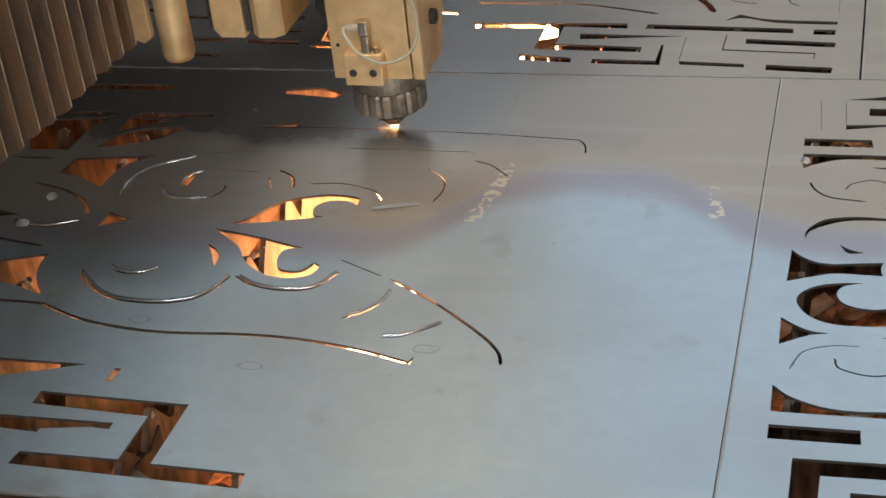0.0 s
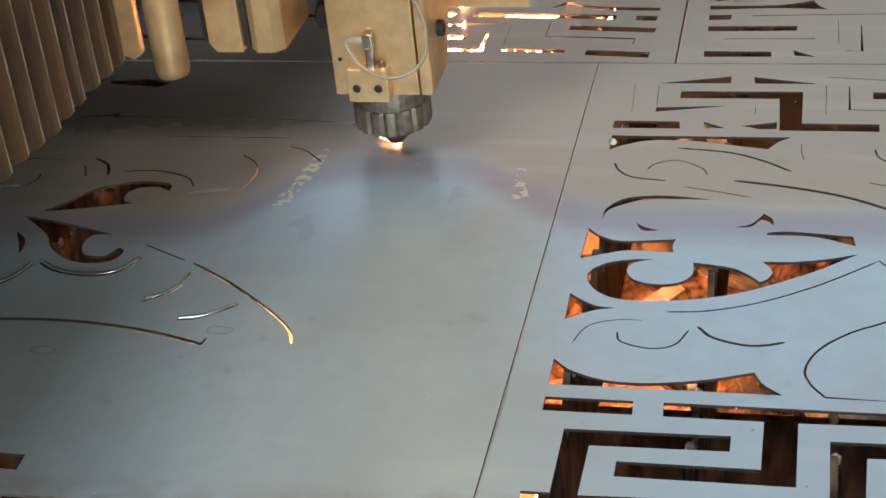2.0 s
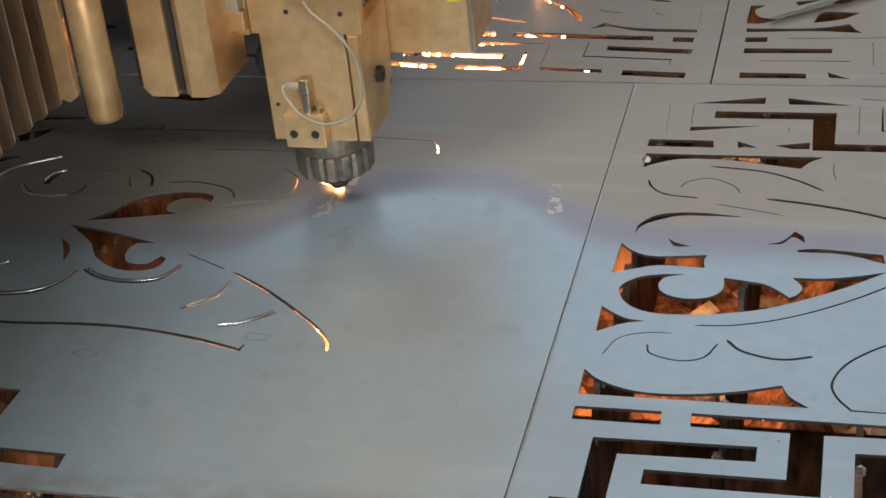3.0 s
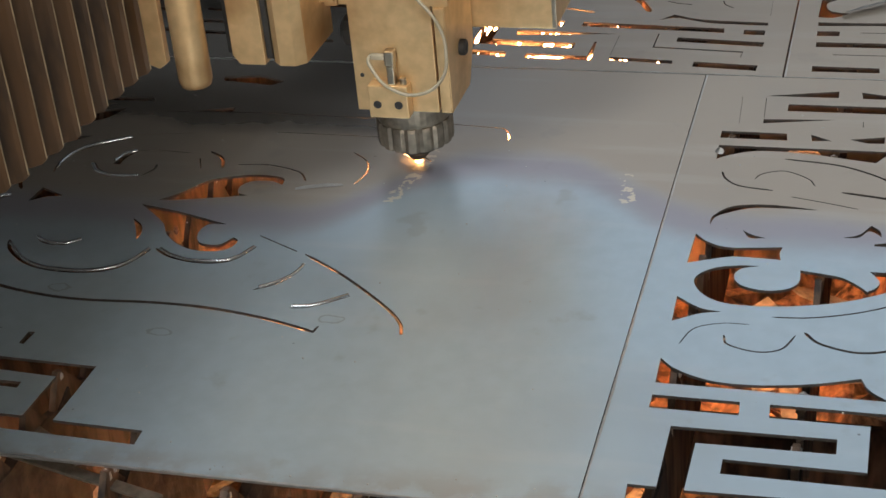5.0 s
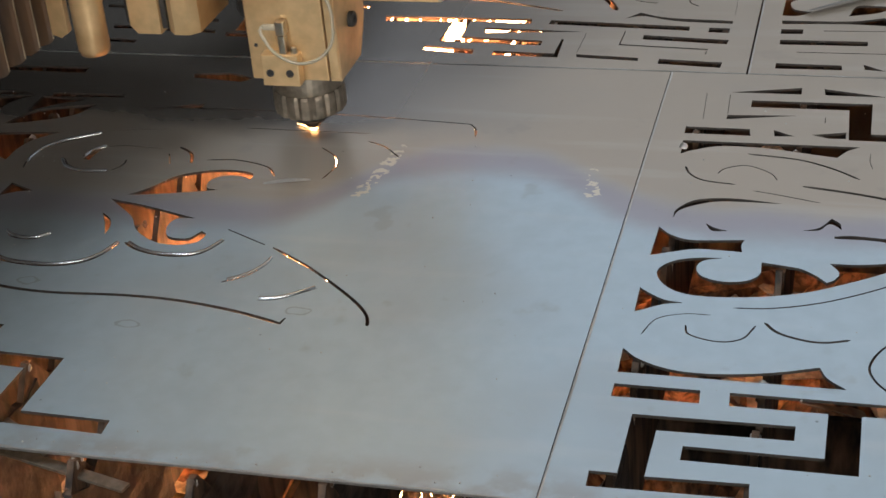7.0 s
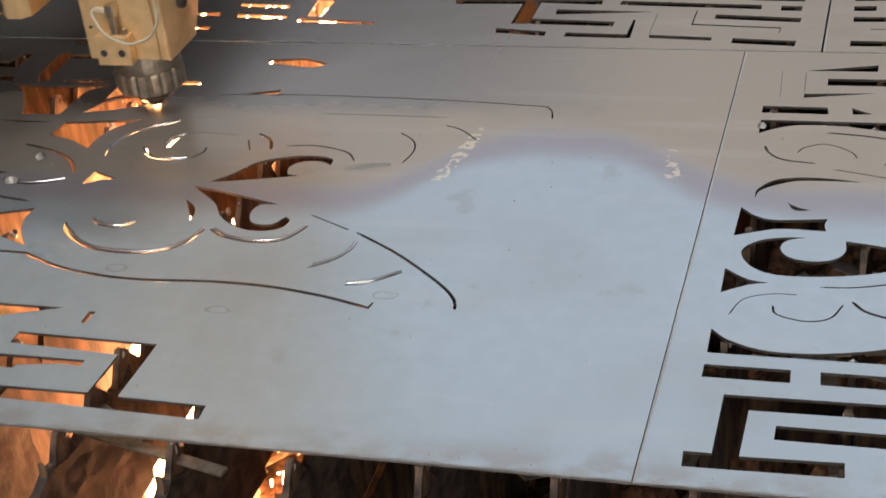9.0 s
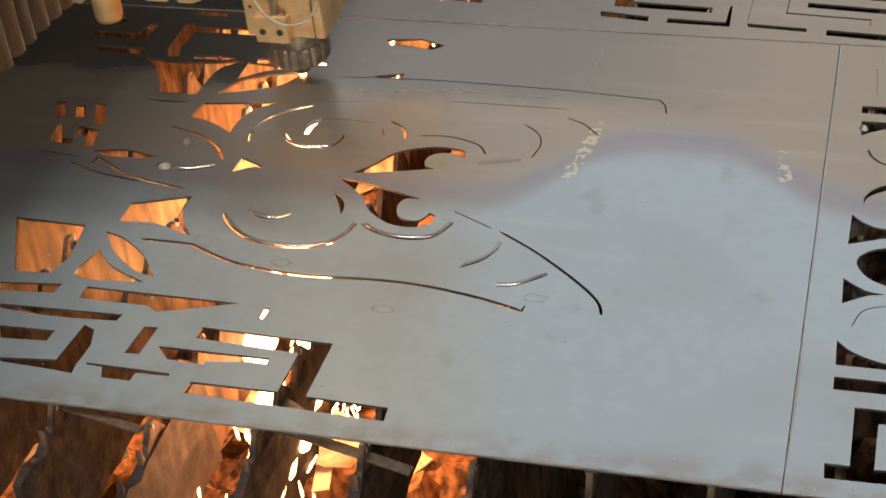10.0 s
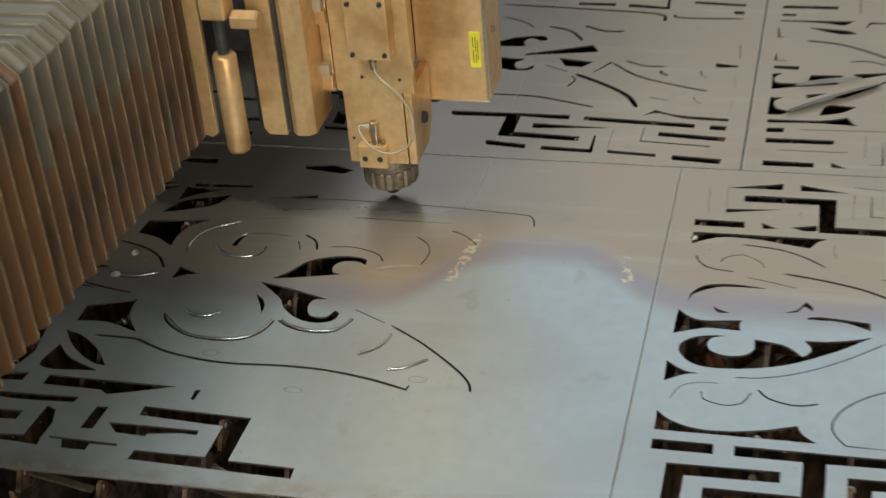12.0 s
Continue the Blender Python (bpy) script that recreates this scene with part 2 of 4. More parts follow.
for crust, draw in ((RUST, (1.0, 0.8, 0.3)), (SLAT, (1.0, 1.0, 0.26))):
    # drips of slag run down the metal: the grain is drawn out upright
    for tex in [q for q in crust.node_tree.nodes if q.type == "TEX_NOISE"]:
        drip = crust.node_tree.nodes.new("ShaderNodeMapping")
        drip.inputs["Scale"].default_value = draw
        crust.node_tree.links.new(tex.inputs["Vector"].links[0].from_socket, drip.inputs["Vector"])
        crust.node_tree.links.new(drip.outputs["Vector"], tex.inputs["Vector"])
SCRAP = material("dull_scrap_steel", (0.36, 0.33, 0.30), 0.6, 0.3, 50, 0.4, 0.4, (0.12, 0.075, 0.05), 12)
PAINT = material("grey_wall_paint", (0.36, 0.37, 0.37), 0.8, 0.0, 8, 0.08, 0.05)
CONCRETE = material("concrete", (0.25, 0.24, 0.22), 0.85, 0.0, 10, 0.15, 0.1)
YELLOW = material("yellow_sticker", (0.75, 0.70, 0.05), 0.5, 0.0, 60, 0.05, 0.0)
SPARK = material("white_hot_sparks", (1.0, 0.38, 0.13), 0.5, 0.0, 60, 0.2, 0.0, (1.0, 0.46, 0.20), 9, 0.0, 165.0)
TIP = material("spark_tip", (1.0, 0.46, 0.18), 0.5, 0.0, 60, 0.2, 0.0, (1.0, 0.58, 0.30), 9, 0.0, 18.0)
SPRAY = material("glowing_spray", (1.0, 0.40, 0.16), 0.5, 0.0, 60, 0.2, 0.0, (1.0, 0.52, 0.26), 9, 0.0, 38.0)
LIP = material("burnished_steel_lip", (0.50, 0.53, 0.56), 0.22, 0.85, 80, 0.1, 0.03)
SLIVER = material("bright_steel_sliver", (0.50, 0.50, 0.49), 0.42, 0.6, 80, 0.1, 0.05)


# ---- mesh helpers ----
def link(name, bm, mat, parent=None, label="", smooth=False):
    me = bpy.data.meshes.new(name)
    bm.normal_update()
    bm.to_mesh(me)
    bm.free()
    me.materials.append(mat)
    if smooth:
        me.shade_smooth()
    ob = new(name, me)
    ob.parent = parent
    if label:
        tagged(ob, label)
    return ob


def part(name, bm, mat, parent, label="", smooth=False):
    return link(name, bm, mat, parent, label, smooth)


def box(x0, x1, y0, y1, z0, z1, bevel=0.0, bm=None, seg=2):
    b = bmesh.new()
    bmesh.ops.create_cube(b, size=1.0, matrix=Matrix.Translation(((x0 + x1) / 2, (y0 + y1) / 2, (z0 + z1) / 2)) @ Matrix.Diagonal((x1 - x0, y1 - y0, z1 - z0, 1)))
    if bevel:
        bmesh.ops.bevel(b, geom=b.edges[:], offset=bevel, segments=seg, affect="EDGES", profile=0.6)
    return join(bm, b)


def join(bm, b):
    if bm is None:
        return b
    me = bpy.data.meshes.new("scratch")
    b.to_mesh(me)
    b.free()
    bm.from_mesh(me)
    bpy.data.meshes.remove(me)
    return bm


def lathe(profile, n=32, m=None, bm=None, caps=True):
    """A turned body: profile is a list of (radius, z)."""
    b = bmesh.new()
    rings = []
    for r, z in profile:
        rings.append([b.verts.new((r * math.cos(2 * math.pi * k / n), r * math.sin(2 * math.pi * k / n), z)) for k in range(n)])
    for a, c in zip(rings, rings[1:]):
        for k in range(n):
            b.faces.new((a[k], a[(k + 1) % n], c[(k + 1) % n], c[k]))
    if caps:
        b.faces.new(rings[0][::-1])
        b.faces.new(rings[-1])
    bmesh.ops.recalc_face_normals(b, faces=b.faces[:])
    if m is not None:
        b.transform(m)
    return join(bm, b)


def prism(outline, y0, y1, bevel=0.0, bm=None, axis="y"):
    """An outline of (x, z) pushed from y0 to y1."""
    b = bmesh.new()
    lo = [b.verts.new((x, y0, z)) for x, z in outline]
    hi = [b.verts.new((x, y1, z)) for x, z in outline]
    b.faces.new(lo)
    b.faces.new(hi[::-1])
    k = len(lo)
    for i in range(k):
        b.faces.new((lo[i], hi[i], hi[(i + 1) % k], lo[(i + 1) % k]))
    bmesh.ops.recalc_face_normals(b, faces=b.faces[:])
    if bevel:
        bmesh.ops.bevel(b, geom=b.edges[:], offset=bevel, segments=2, affect="EDGES", profile=0.6)
    return join(bm, b)


def tube(points, radius, n=10, bm=None):
    """A round cable along a smooth line through the points."""
    cu = bpy.data.curves.new("scratch", "CURVE")
    cu.dimensions, cu.bevel_depth, cu.bevel_resolution, cu.resolution_u = "3D", radius, 3, 12
    sp = cu.splines.new("BEZIER")
    sp.bezier_points.add(len(points) - 1)
    for p, co in zip(sp.bezier_points, points):
        p.co, p.handle_left_type, p.handle_right_type = co, "AUTO", "AUTO"
    cu.use_fill_caps = True
    ob = bpy.data.objects.new("scratch", cu)
    me = bpy.data.meshes.new_from_object(ob)
    b = bmesh.new()
    b.from_mesh(me)
    bpy.data.objects.remove(ob)
    bpy.data.meshes.remove(me)
    bpy.data.curves.remove(cu)
    return join(bm, b)


def plate(rings, z0, z1):
    """A flat plate: the first ring is its outline, the others are holes cut through it."""
    cu = bpy.data.curves.new("scratch", "CURVE")
    cu.dimensions, cu.fill_mode, cu.extrude = "2D", "BOTH", (z1 - z0) / 2
    for ring in rings:
        sp = cu.splines.new("POLY")
        sp.points.add(len(ring) - 1)
        for p, co in zip(sp.points, ring):
            p.co = (co[0], co[1], 0, 1)
        sp.use_cyclic_u = True
    ob = bpy.data.objects.new("scratch", cu)
    me = bpy.data.meshes.new_from_object(ob)
    b = bmesh.new()
    b.from_mesh(me)
    bpy.data.objects.remove(ob)
    bpy.data.meshes.remove(me)
    bpy.data.curves.remove(cu)
    bmesh.ops.translate(b, verts=b.verts[:], vec=(0, 0, (z0 + z1) / 2))
    bmesh.ops.remove_doubles(b, verts=b.verts[:], dist=1e-5)
    bmesh.ops.recalc_face_normals(b, faces=b.faces[:])
    for face in b.faces:
        face.smooth = False
    return b


def rect(x0, x1, y0, y1):
    return [(x0, y0), (x1, y0), (x1, y1), (x0, y1)]


# ---- the cuts of the ornament, in millimetres on the sheet ----
def curve(pts, per=6):
    """A smooth line through the points (two points: a straight one)."""
    if len(pts) < 3:
        return list(pts)
    p = [(2 * pts[0][0] - pts[1][0], 2 * pts[0][1] - pts[1][1]), *pts, (2 * pts[-1][0] - pts[-2][0], 2 * pts[-1][1] - pts[-2][1])]
    line = []
    for a, b, c, d in zip(p, p[1:], p[2:], p[3:]):
        for k in range(per):
            t = k / per
            line.append(tuple(0.5 * (2 * b[i] + (c[i] - a[i]) * t + (2 * a[i] - 5 * b[i] + 4 * c[i] - d[i]) * t * t + (3 * b[i] - a[i] - 3 * c[i] + d[i]) * t**3) for i in (0, 1)))
    return line + [pts[-1]]


def opening(*sides):
    """A cut-out: one list of corners, or smooth sides that meet in corners."""
    ring = list(sides[0]) if len(sides) == 1 else [q for s in sides for q in curve(s)]
    clean = []
    for q in ring:
        if not clean or math.dist(q, clean[-1]) > 0.4:
            clean.append(q)
    while math.dist(clean[0], clean[-1]) < 0.4:
        clean.pop()
    return [(x / 1000, y / 1000) for x, y in clean]


def kerf(width, *sides):
    """The narrow slit of one cut, pointed at both ends."""
    line = []
    for s in sides:
        for q in curve(s):
            if not line or math.dist(q, line[-1]) > 0.4:
                line.append(q)
    left, right = [], []
    for k, q in enumerate(line):
        a, b = line[max(k - 1, 0)], line[min(k + 1, len(line) - 1)]
        d = math.dist(a, b)
        nx, ny = -(b[1] - a[1]) / d, (b[0] - a[0]) / d
        w = width / 2 * (0.35 if k in (0, len(line) - 1) else 1.0)
        left.append((q[0] + nx * w, q[1] + ny * w))
        right.append((q[0] - nx * w, q[1] - ny * w))
    return [(x / 1000, y / 1000) for x, y in left + right[::-1]]


RIGHT_CUTS = []
RIGHT_CUTS.append(opening([(39, 521), (116, 539), (116, 522)]))
RIGHT_CUTS.append(opening([(140, 538), (208, 522), (142, 522)]))
RIGHT_CUTS.append(kerf(3.6, [(218, 539), (279, 532)]))
RIGHT_CUTS.append(kerf(1.2, [(13, 517), (16, 452)]))
RIGHT_CUTS.append(kerf(1.8, [(39, 515), (41, 467)]))
RIGHT_CUTS.append(opening([(64, 502), (193, 503), (193, 430), (270, 430), (270, 414), (171, 414), (169, 486), (64, 485)]))
RIGHT_CUTS.append(opening([(41, 463), (117, 468), (41, 453)]))
RIGHT_CUTS.append(kerf(1.8, [(145, 466), (145, 452)]))
RIGHT_CUTS.append(kerf(1.8, [(217, 519), (217, 452)]))
RIGHT_CUTS.append(kerf(3.0, [(241, 517), (241, 462)], [(241, 462), (277, 461)]))
RIGHT_CUTS.append(opening([(265, 503), (296, 502), (296, 488), (265, 487)]))
RIGHT_CUTS.append(opening([(0, 431), (68, 431), (70, 415), (0, 415)]))
RIGHT_CUTS.append(opening([(93, 431), (115, 418), (95, 416)]))
RIGHT_CUTS.append(opening([(133, 423), (168, 432), (168, 417), (151, 416)]))
RIGHT_CUTS.append(opening([(1, 398), (183, 399)], [(183, 399), (171, 389), (161, 373)], [(161, 373), (127, 380), (87, 388), (41, 388), (14, 376), (2, 367)]))
RIGHT_CUTS.append(kerf(2.4, [(11, 339), (17, 324), (32, 311), (65, 305)]))
RIGHT_CUTS.append(kerf(1.4, [(45, 327), (52, 339), (73, 347), (97, 333), (105, 318)]))
RIGHT_CUTS.append(kerf(3.0, [(71, 373), (123, 365), (157, 349), (185, 328)]))
RIGHT_CUTS.append(kerf(1.4, [(83, 294), (111, 287), (149, 276)]))
RIGHT_CUTS.append(kerf(4.2, [(131, 308), (185, 297), (238, 280), (289, 251)]))
RIGHT_CUTS.append(kerf(1.8, [(265, 376), (268, 361), (278, 348)]))
RIGHT_CUTS.append(kerf(4.8, [(258, 309), (280, 302)]))
RIGHT_CUTS.append(kerf(0.7, [(194, 386), (194, 368), (197, 351)]))
RIGHT_CUTS.append(opening([(113, 270), (79, 275), (52, 275), (28, 268), (13, 248), (12, 229)], [(12, 229), (16, 246), (35, 261), (58, 269), (113, 270)]))
RIGHT_CUTS.append(opening([(44, 224), (54, 216), (67, 211)], [(67, 211), (52, 210), (44, 224)]))
RIGHT_CUTS.append(opening([(136, 220), (151, 227), (162, 246)], [(162, 246), (170, 237), (172, 225)], [(172, 225), (165, 233), (159, 234), (151, 222), (136, 220)]))
RIGHT_CUTS.append(opening([(166, 212), (187, 215), (243, 209)], [(243, 209), (245, 193)], [(245, 193), (208, 207), (166, 208)]))
RIGHT_CUTS.append(opening([(1, 212), (12, 200), (26, 192), (40, 190)], [(40, 190), (84, 196)], [(84, 196), (82, 185), (84, 173)], [(84, 173), (67, 174), (41, 174), (21, 167), (0, 158)]))
RIGHT_CUTS.append(opening([(247, 179), (213, 151), (185, 132), (151, 112), (118, 100), (80, 93), (45, 93), (24, 103), (12, 121), (12, 137), (26, 152), (48, 159), (67, 160)], [(67, 160), (51, 154), (45, 141), (52, 126), (72, 119), (92, 123), (103, 136), (103, 157)], [(103, 157), (125, 153), (140, 149), (153, 139), (163, 128)], [(163, 128), (170, 135), (173, 147), (164, 162)], [(164, 162), (189, 163), (218, 169), (247, 179)]))
RIGHT_CUTS.append(opening([(-1, 100), (11, 90), (24, 82), (41, 79)], [(41, 79), (23, 74), (0, 59)]))
RIGHT_CUTS.append(kerf(1.9, [(85, 76), (120, 80), (164, 96), (214, 127), (265, 169)], [(265, 169), (285, 140)]))
RIGHT_CUTS.append(kerf(1.2, [(67, 62), (44, 61), (21, 50), (11, 24)]))
RIGHT_CUTS.append(kerf(1.9, [(47, 43), (52, 29), (77, 21), (97, 28), (107, 50)]))
RIGHT_CUTS.append(kerf(3.1, [(114, 56), (127, 41), (151, 32), (169, 32), (187, 38)]))
RIGHT_CUTS.append(kerf(2.2, [(283, 83), (263, 70), (239, 55), (215, 30), (204, 2), (208, -18), (220, -35)], [(220, -35), (270, -36)]))
RIGHT_CUTS.append(opening([(-1, 1), (15, -14), (45, -26), (82, -27), (126, -19), (164, -6)], [(164, -6), (171, -21), (187, -35)], [(187, -35), (0, -35)]))
RIGHT_CUTS.append(opening([(0, -52), (71, -52), (72, -70), (0, -70)]))
RIGHT_CUTS.append(opening([(95, -52), (279, -52), (279, -68), (200, -70), (200, -146), (66, -146), (66, -128), (174, -128), (174, -70), (96, -70)]))
RIGHT_CUTS.append(opening([(224, -90), (278, -89), (277, -107), (251, -108), (249, -167), (224, -167)]))
RIGHT_CUTS.append(opening([(21, -92), (150, -90), (150, -109), (43, -111), (42, -170), (121, -167), (122, -185), (0, -188), (-1, -169), (21, -169)]))

LEFT_CUTS = []
LEFT_CUTS.append(opening([(-632, -78), (-489, -82), (-491, -162), (-407, -164), (-406, -183), (-614, -177), (-612, -160), (-521, -160), (-519, -102), (-632, -96)]))
LEFT_CUTS.append(opening([(-666, -114), (-546, -114), (-546, -123), (-565, -122), (-608, -129), (-609, -134), (-649, -132)]))
LEFT_CUTS.append(opening([(-783, -33), (-706, -34), (-607, -35), (-666, -55), (-691, -62), (-703, -54), (-784, -53)]))
LEFT_CUTS.append(opening([(-693, -87), (-678, -86), (-681, -129), (-697, -130)]))
LEFT_CUTS.append(opening([(-730, -150), (-638, -152), (-637, -156), (-673, -157), (-674, -169), (-705, -169), (-711, -154), (-728, -153)]))
LEFT_CUTS.append(opening([(-884, -40), (-813, -33), (-815, -49), (-877, -54)]))
LEFT_CUTS.append(opening([(-866, -75), (-724, -72), (-727, -83), (-782, -86), (-820, -86), (-862, -82)]))
LEFT_CUTS.append(opening([(-758, -94), (-744, -100), (-737, -125), (-739, -155), (-738, -168), (-758, -166), (-820, -163), (-824, -157), (-763, -151)]))
LEFT_CUTS.append(opening([(-849, -109), (-785, -108), (-787, -125), (-838, -128)]))
LEFT_CUTS.append(opening([(-579, -38), (-572, -38), (-574, -58), (-579, -57)]))
LEFT_CUTS.append(opening([(-798, 121), (-732, 144)], [(-732, 144), (-733, 123), (-724, 97), (-705, 70)], [(-705, 70), (-754, 87), (-798, 85)]))
LEFT_CUTS.append(kerf(1.9, [(-640, 421), (-526, 427), (-370, 424), (-267, 417), (-235, 414)], [(-235, 414), (-227, 403), (-223, 385)]))
LEFT_CUTS.append(opening([(-805, 65), (-778, 55), (-743, 28), (-717, -6)], [(-717, -6), (-742, 1), (-778, 29), (-805, 65)]))
LEFT_CUTS.append(opening([(-799, 32), (-771, 5), (-723, -17)], [(-723, -17), (-803, -18), (-799, 32)]))
LEFT_CUTS.append(opening([(-923, 76), (-834, 72), (-826, 13), (-836, -18), (-877, -19)]))
LEFT_CUTS.append(opening([(-893, 218), (-852, 226), (-803, 216)], [(-803, 216), (-823, 211), (-867, 210), (-893, 218)]))
LEFT_CUTS.append(kerf(3.6, [(-911, 191), (-866, 175), (-807, 164)]))
LEFT_CUTS.append(kerf(4.2, [(-803, 200), (-764, 194), (-729, 207)]))
LEFT_CUTS.append(kerf(4.2, [(-818, 283), (-776, 270), (-745, 250), (-725, 222)]))
LEFT_CUTS.append(opening([(-881, 340), (-812, 339)], [(-812, 339), (-844, 336), (-881, 340)]))
LEFT_CUTS.append(opening([(-795, 340), (-702, 352)], [(-702, 352), (-726, 331), (-736, 307), (-737, 278)], [(-737, 278), (-767, 297), (-799, 306)]))
LEFT_CUTS.append(opening([(-862, 357), (-813, 358)], [(-813, 358), (-812, 386), (-806, 421), (-782, 444)], [(-782, 444), (-859, 433), (-940, 442)], [(-940, 442), (-911, 433), (-882, 400), (-862, 357)]))
LEFT_CUTS.append(opening([(-786, 364), (-760, 404), (-693, 426)], [(-693, 426), (-710, 394), (-750, 375), (-786, 364)]))
LEFT_CUTS.append(opening([(-773, 401), (-773, 443), (-710, 436), (-743, 423)]))
LEFT_CUTS.append(opening([(-704, 198), (-702, 228), (-670, 213), (-687, 209)]))
LEFT_CUTS.append(kerf(2.2, [(-707, 262), (-710, 284), (-699, 317), (-651, 353)]))
LEFT_CUTS.append(opening([(-674, 287), (-658, 267), (-635, 259), (-607, 262)], [(-607, 262), (-637, 265), (-656, 274), (-668, 288)]))
LEFT_CUTS.append(kerf(2.4, [(-603, 265), (-595, 280), (-596, 292)]))
LEFT_CUTS.append(opening([(-647, 288), (-644, 309), (-633, 318)], [(-633, 318), (-638, 303), (-639, 288)]))
LEFT_CUTS.append(kerf(1.0, [(-631, 320), (-612, 325), (-567, 322)]))
LEFT_CUTS.append(kerf(4.2, [(-553, 311), (-543, 289)]))
LEFT_CUTS.append(kerf(3.6, [(-547, 328), (-528, 314), (-519, 292)]))
LEFT_CUTS.append(kerf(1.2, [(-645, 360), (-581, 370)]))
LEFT_CUTS.append(kerf(1.2, [(-488, 381), (-408, 381), (-340, 381)]))
LEFT_CUTS.append(kerf(2.2, [(-504, 301), (-469, 304), (-431, 292), (-416, 273)]))
LEFT_CUTS.append(kerf(1.7, [(-385, 342), (-364, 323), (-357, 299), (-362, 272)]))
LEFT_CUTS.append(kerf(1.9, [(-338, 362), (-317, 352), (-294, 329)]))
LEFT_CUTS.append(opening([(-561, 215), (-542, 234), (-522, 263), (-490, 278), (-463, 281), (-442, 276), (-439, 262)], [(-439, 262), (-453, 269), (-473, 267), (-483, 255), (-480, 240), (-467, 236)], [(-467, 236), (-498, 228), (-537, 219), (-561, 215)]))
LEFT_CUTS.append(opening([(-575, 205), (-530, 195), (-467, 175)], [(-467, 175), (-486, 172), (-490, 155), (-481, 137), (-460, 135), (-450, 151)], [(-450, 151), (-443, 144), (-448, 128), (-469, 121), (-494, 126), (-520, 146), (-537, 172), (-575, 205)]))
LEFT_CUTS.append(kerf(4.2, [(-683, 118), (-671, 98), (-639, 75), (-599, 67), (-561, 72), (-539, 88), (-526, 119)]))
LEFT_CUTS.append(kerf(3.6, [(-521, 120), (-498, 106), (-464, 100), (-436, 108), (-420, 136)]))
LEFT_CUTS.append(kerf(2.4, [(-658, 129), (-644, 117), (-622, 115), (-606, 127)]))
LEFT_CUTS.append(opening([(-571, 176), (-557, 164), (-550, 149), (-549, 133)], [(-549, 133), (-558, 153), (-571, 176)]))
LEFT_CUTS.append(kerf(4.4, [(-424, 157), (-376, 132)]))
LEFT_CUTS.append(kerf(3.3, [(-366, 128), (-314, 93), (-262, 49), (-239, 23), (-232, 4)]))
LEFT_CUTS.append(kerf(2.6, [(-361, 111), (-362, 96), (-373, 75), (-394, 59)]))
LEFT_CUTS.append(kerf(1.4, [(-348, 33), (-328, 38), (-298, 60)]))
LEFT_CUTS.append(kerf(4.4, [(-759, 57), (-703, 56), (-688, 51), (-647, 34), (-598, 24), (-551, 21), (-481, 25), (-424, 23), (-365, 13), (-313, -2)], [(-313, -2), (-311, 7)]))
LEFT_CUTS.append(opening([(-897, 570), (-849, 567), (-845, 555), (-891, 558)]))
LEFT_CUTS.append(opening([(-1011, 535), (-988, 540), (-984, 528), (-1005, 525)]))
LEFT_CUTS.append(opening([(-1022, 500), (-956, 499), (-947, 528), (-934, 528), (-937, 481), (-1015, 488)]))
LEFT_CUTS.append(opening([(-897, 532), (-883, 533), (-881, 524), (-751, 529), (-751, 511), (-780, 511), (-876, 512), (-876, 490), (-879, 467), (-872, 446), (-886, 444), (-896, 465)]))
LEFT_CUTS.append(opening([(-998, 462), (-926, 460), (-923, 445), (-990, 448)]))
LEFT_CUTS.append(opening([(-851, 450), (-812, 455), (-790, 450), (-808, 444), (-850, 443)]))
LEFT_CUTS.append(opening([(-764, 453), (-672, 455), (-667, 447), (-761, 441)]))
LEFT_CUTS.append(opening([(-602, 427), (-561, 439), (-562, 423)]))
LEFT_CUTS.append(opening([(-608, 520), (-563, 527), (-527, 513), (-541, 501), (-604, 509)]))
LEFT_CUTS.append(opening([(-988, 319), (-976, 320), (-962, 287), (-972, 283)]))
LEFT_CUTS.append(opening([(-959, 314), (-946, 315), (-935, 289), (-947, 286)]))
LEFT_CUTS.append(opening([(-935, 322), (-921, 321), (-902, 275), (-915, 274)]))
LEFT_CUTS.append(opening([(-963, 268), (-956, 272), (-943, 240), (-928, 239), (-935, 269), (-903, 262), (-897, 226), (-909, 226), (-914, 248), (-928, 250), (-927, 229), (-956, 230)]))
LEFT_CUTS.append(kerf(3.6, [(-962, 210), (-907, 204)]))
LEFT_CUTS.append(kerf(4.2, [(-882, 190), (-879, 206)], [(-879, 206), (-836, 179), (-795, 166), (-747, 157)]))

FAR_LEFT_CUTS = []
FAR_LEFT_CUTS.append(opening([(-281, 685), (-155, 680), (-279, 669)]))
FAR_LEFT_CUTS.append(opening([(-420, 714), (-228, 716), (-226, 701), (-305, 705), (-306, 655), (-201, 649), (-201, 635), (-330, 640), (-328, 701), (-416, 699)]))
FAR_LEFT_CUTS.append(opening([(-345, 625), (-280, 617), (-279, 604), (-342, 611)]))
FAR_LEFT_CUTS.append(opening([(-255, 615), (-180, 612), (-179, 655), (-176, 655), (-174, 601), (-255, 603)]))
FAR_LEFT_CUTS.append(kerf(1.9, [(-152, 675), (-153, 617)]))
FAR_LEFT_CUTS.append(opening([(-153, 612), (-78, 607), (-77, 598), (-151, 603)]))
FAR_LEFT_CUTS.append(opening([(-203, 714), (-29, 705), (-28, 692), (-204, 701)]))
FAR_LEFT_CUTS.append(kerf(3.6, [(-105, 685), (-106, 644)], [(-106, 644), (0, 637)], [(0, 637), (-1, 623)]))
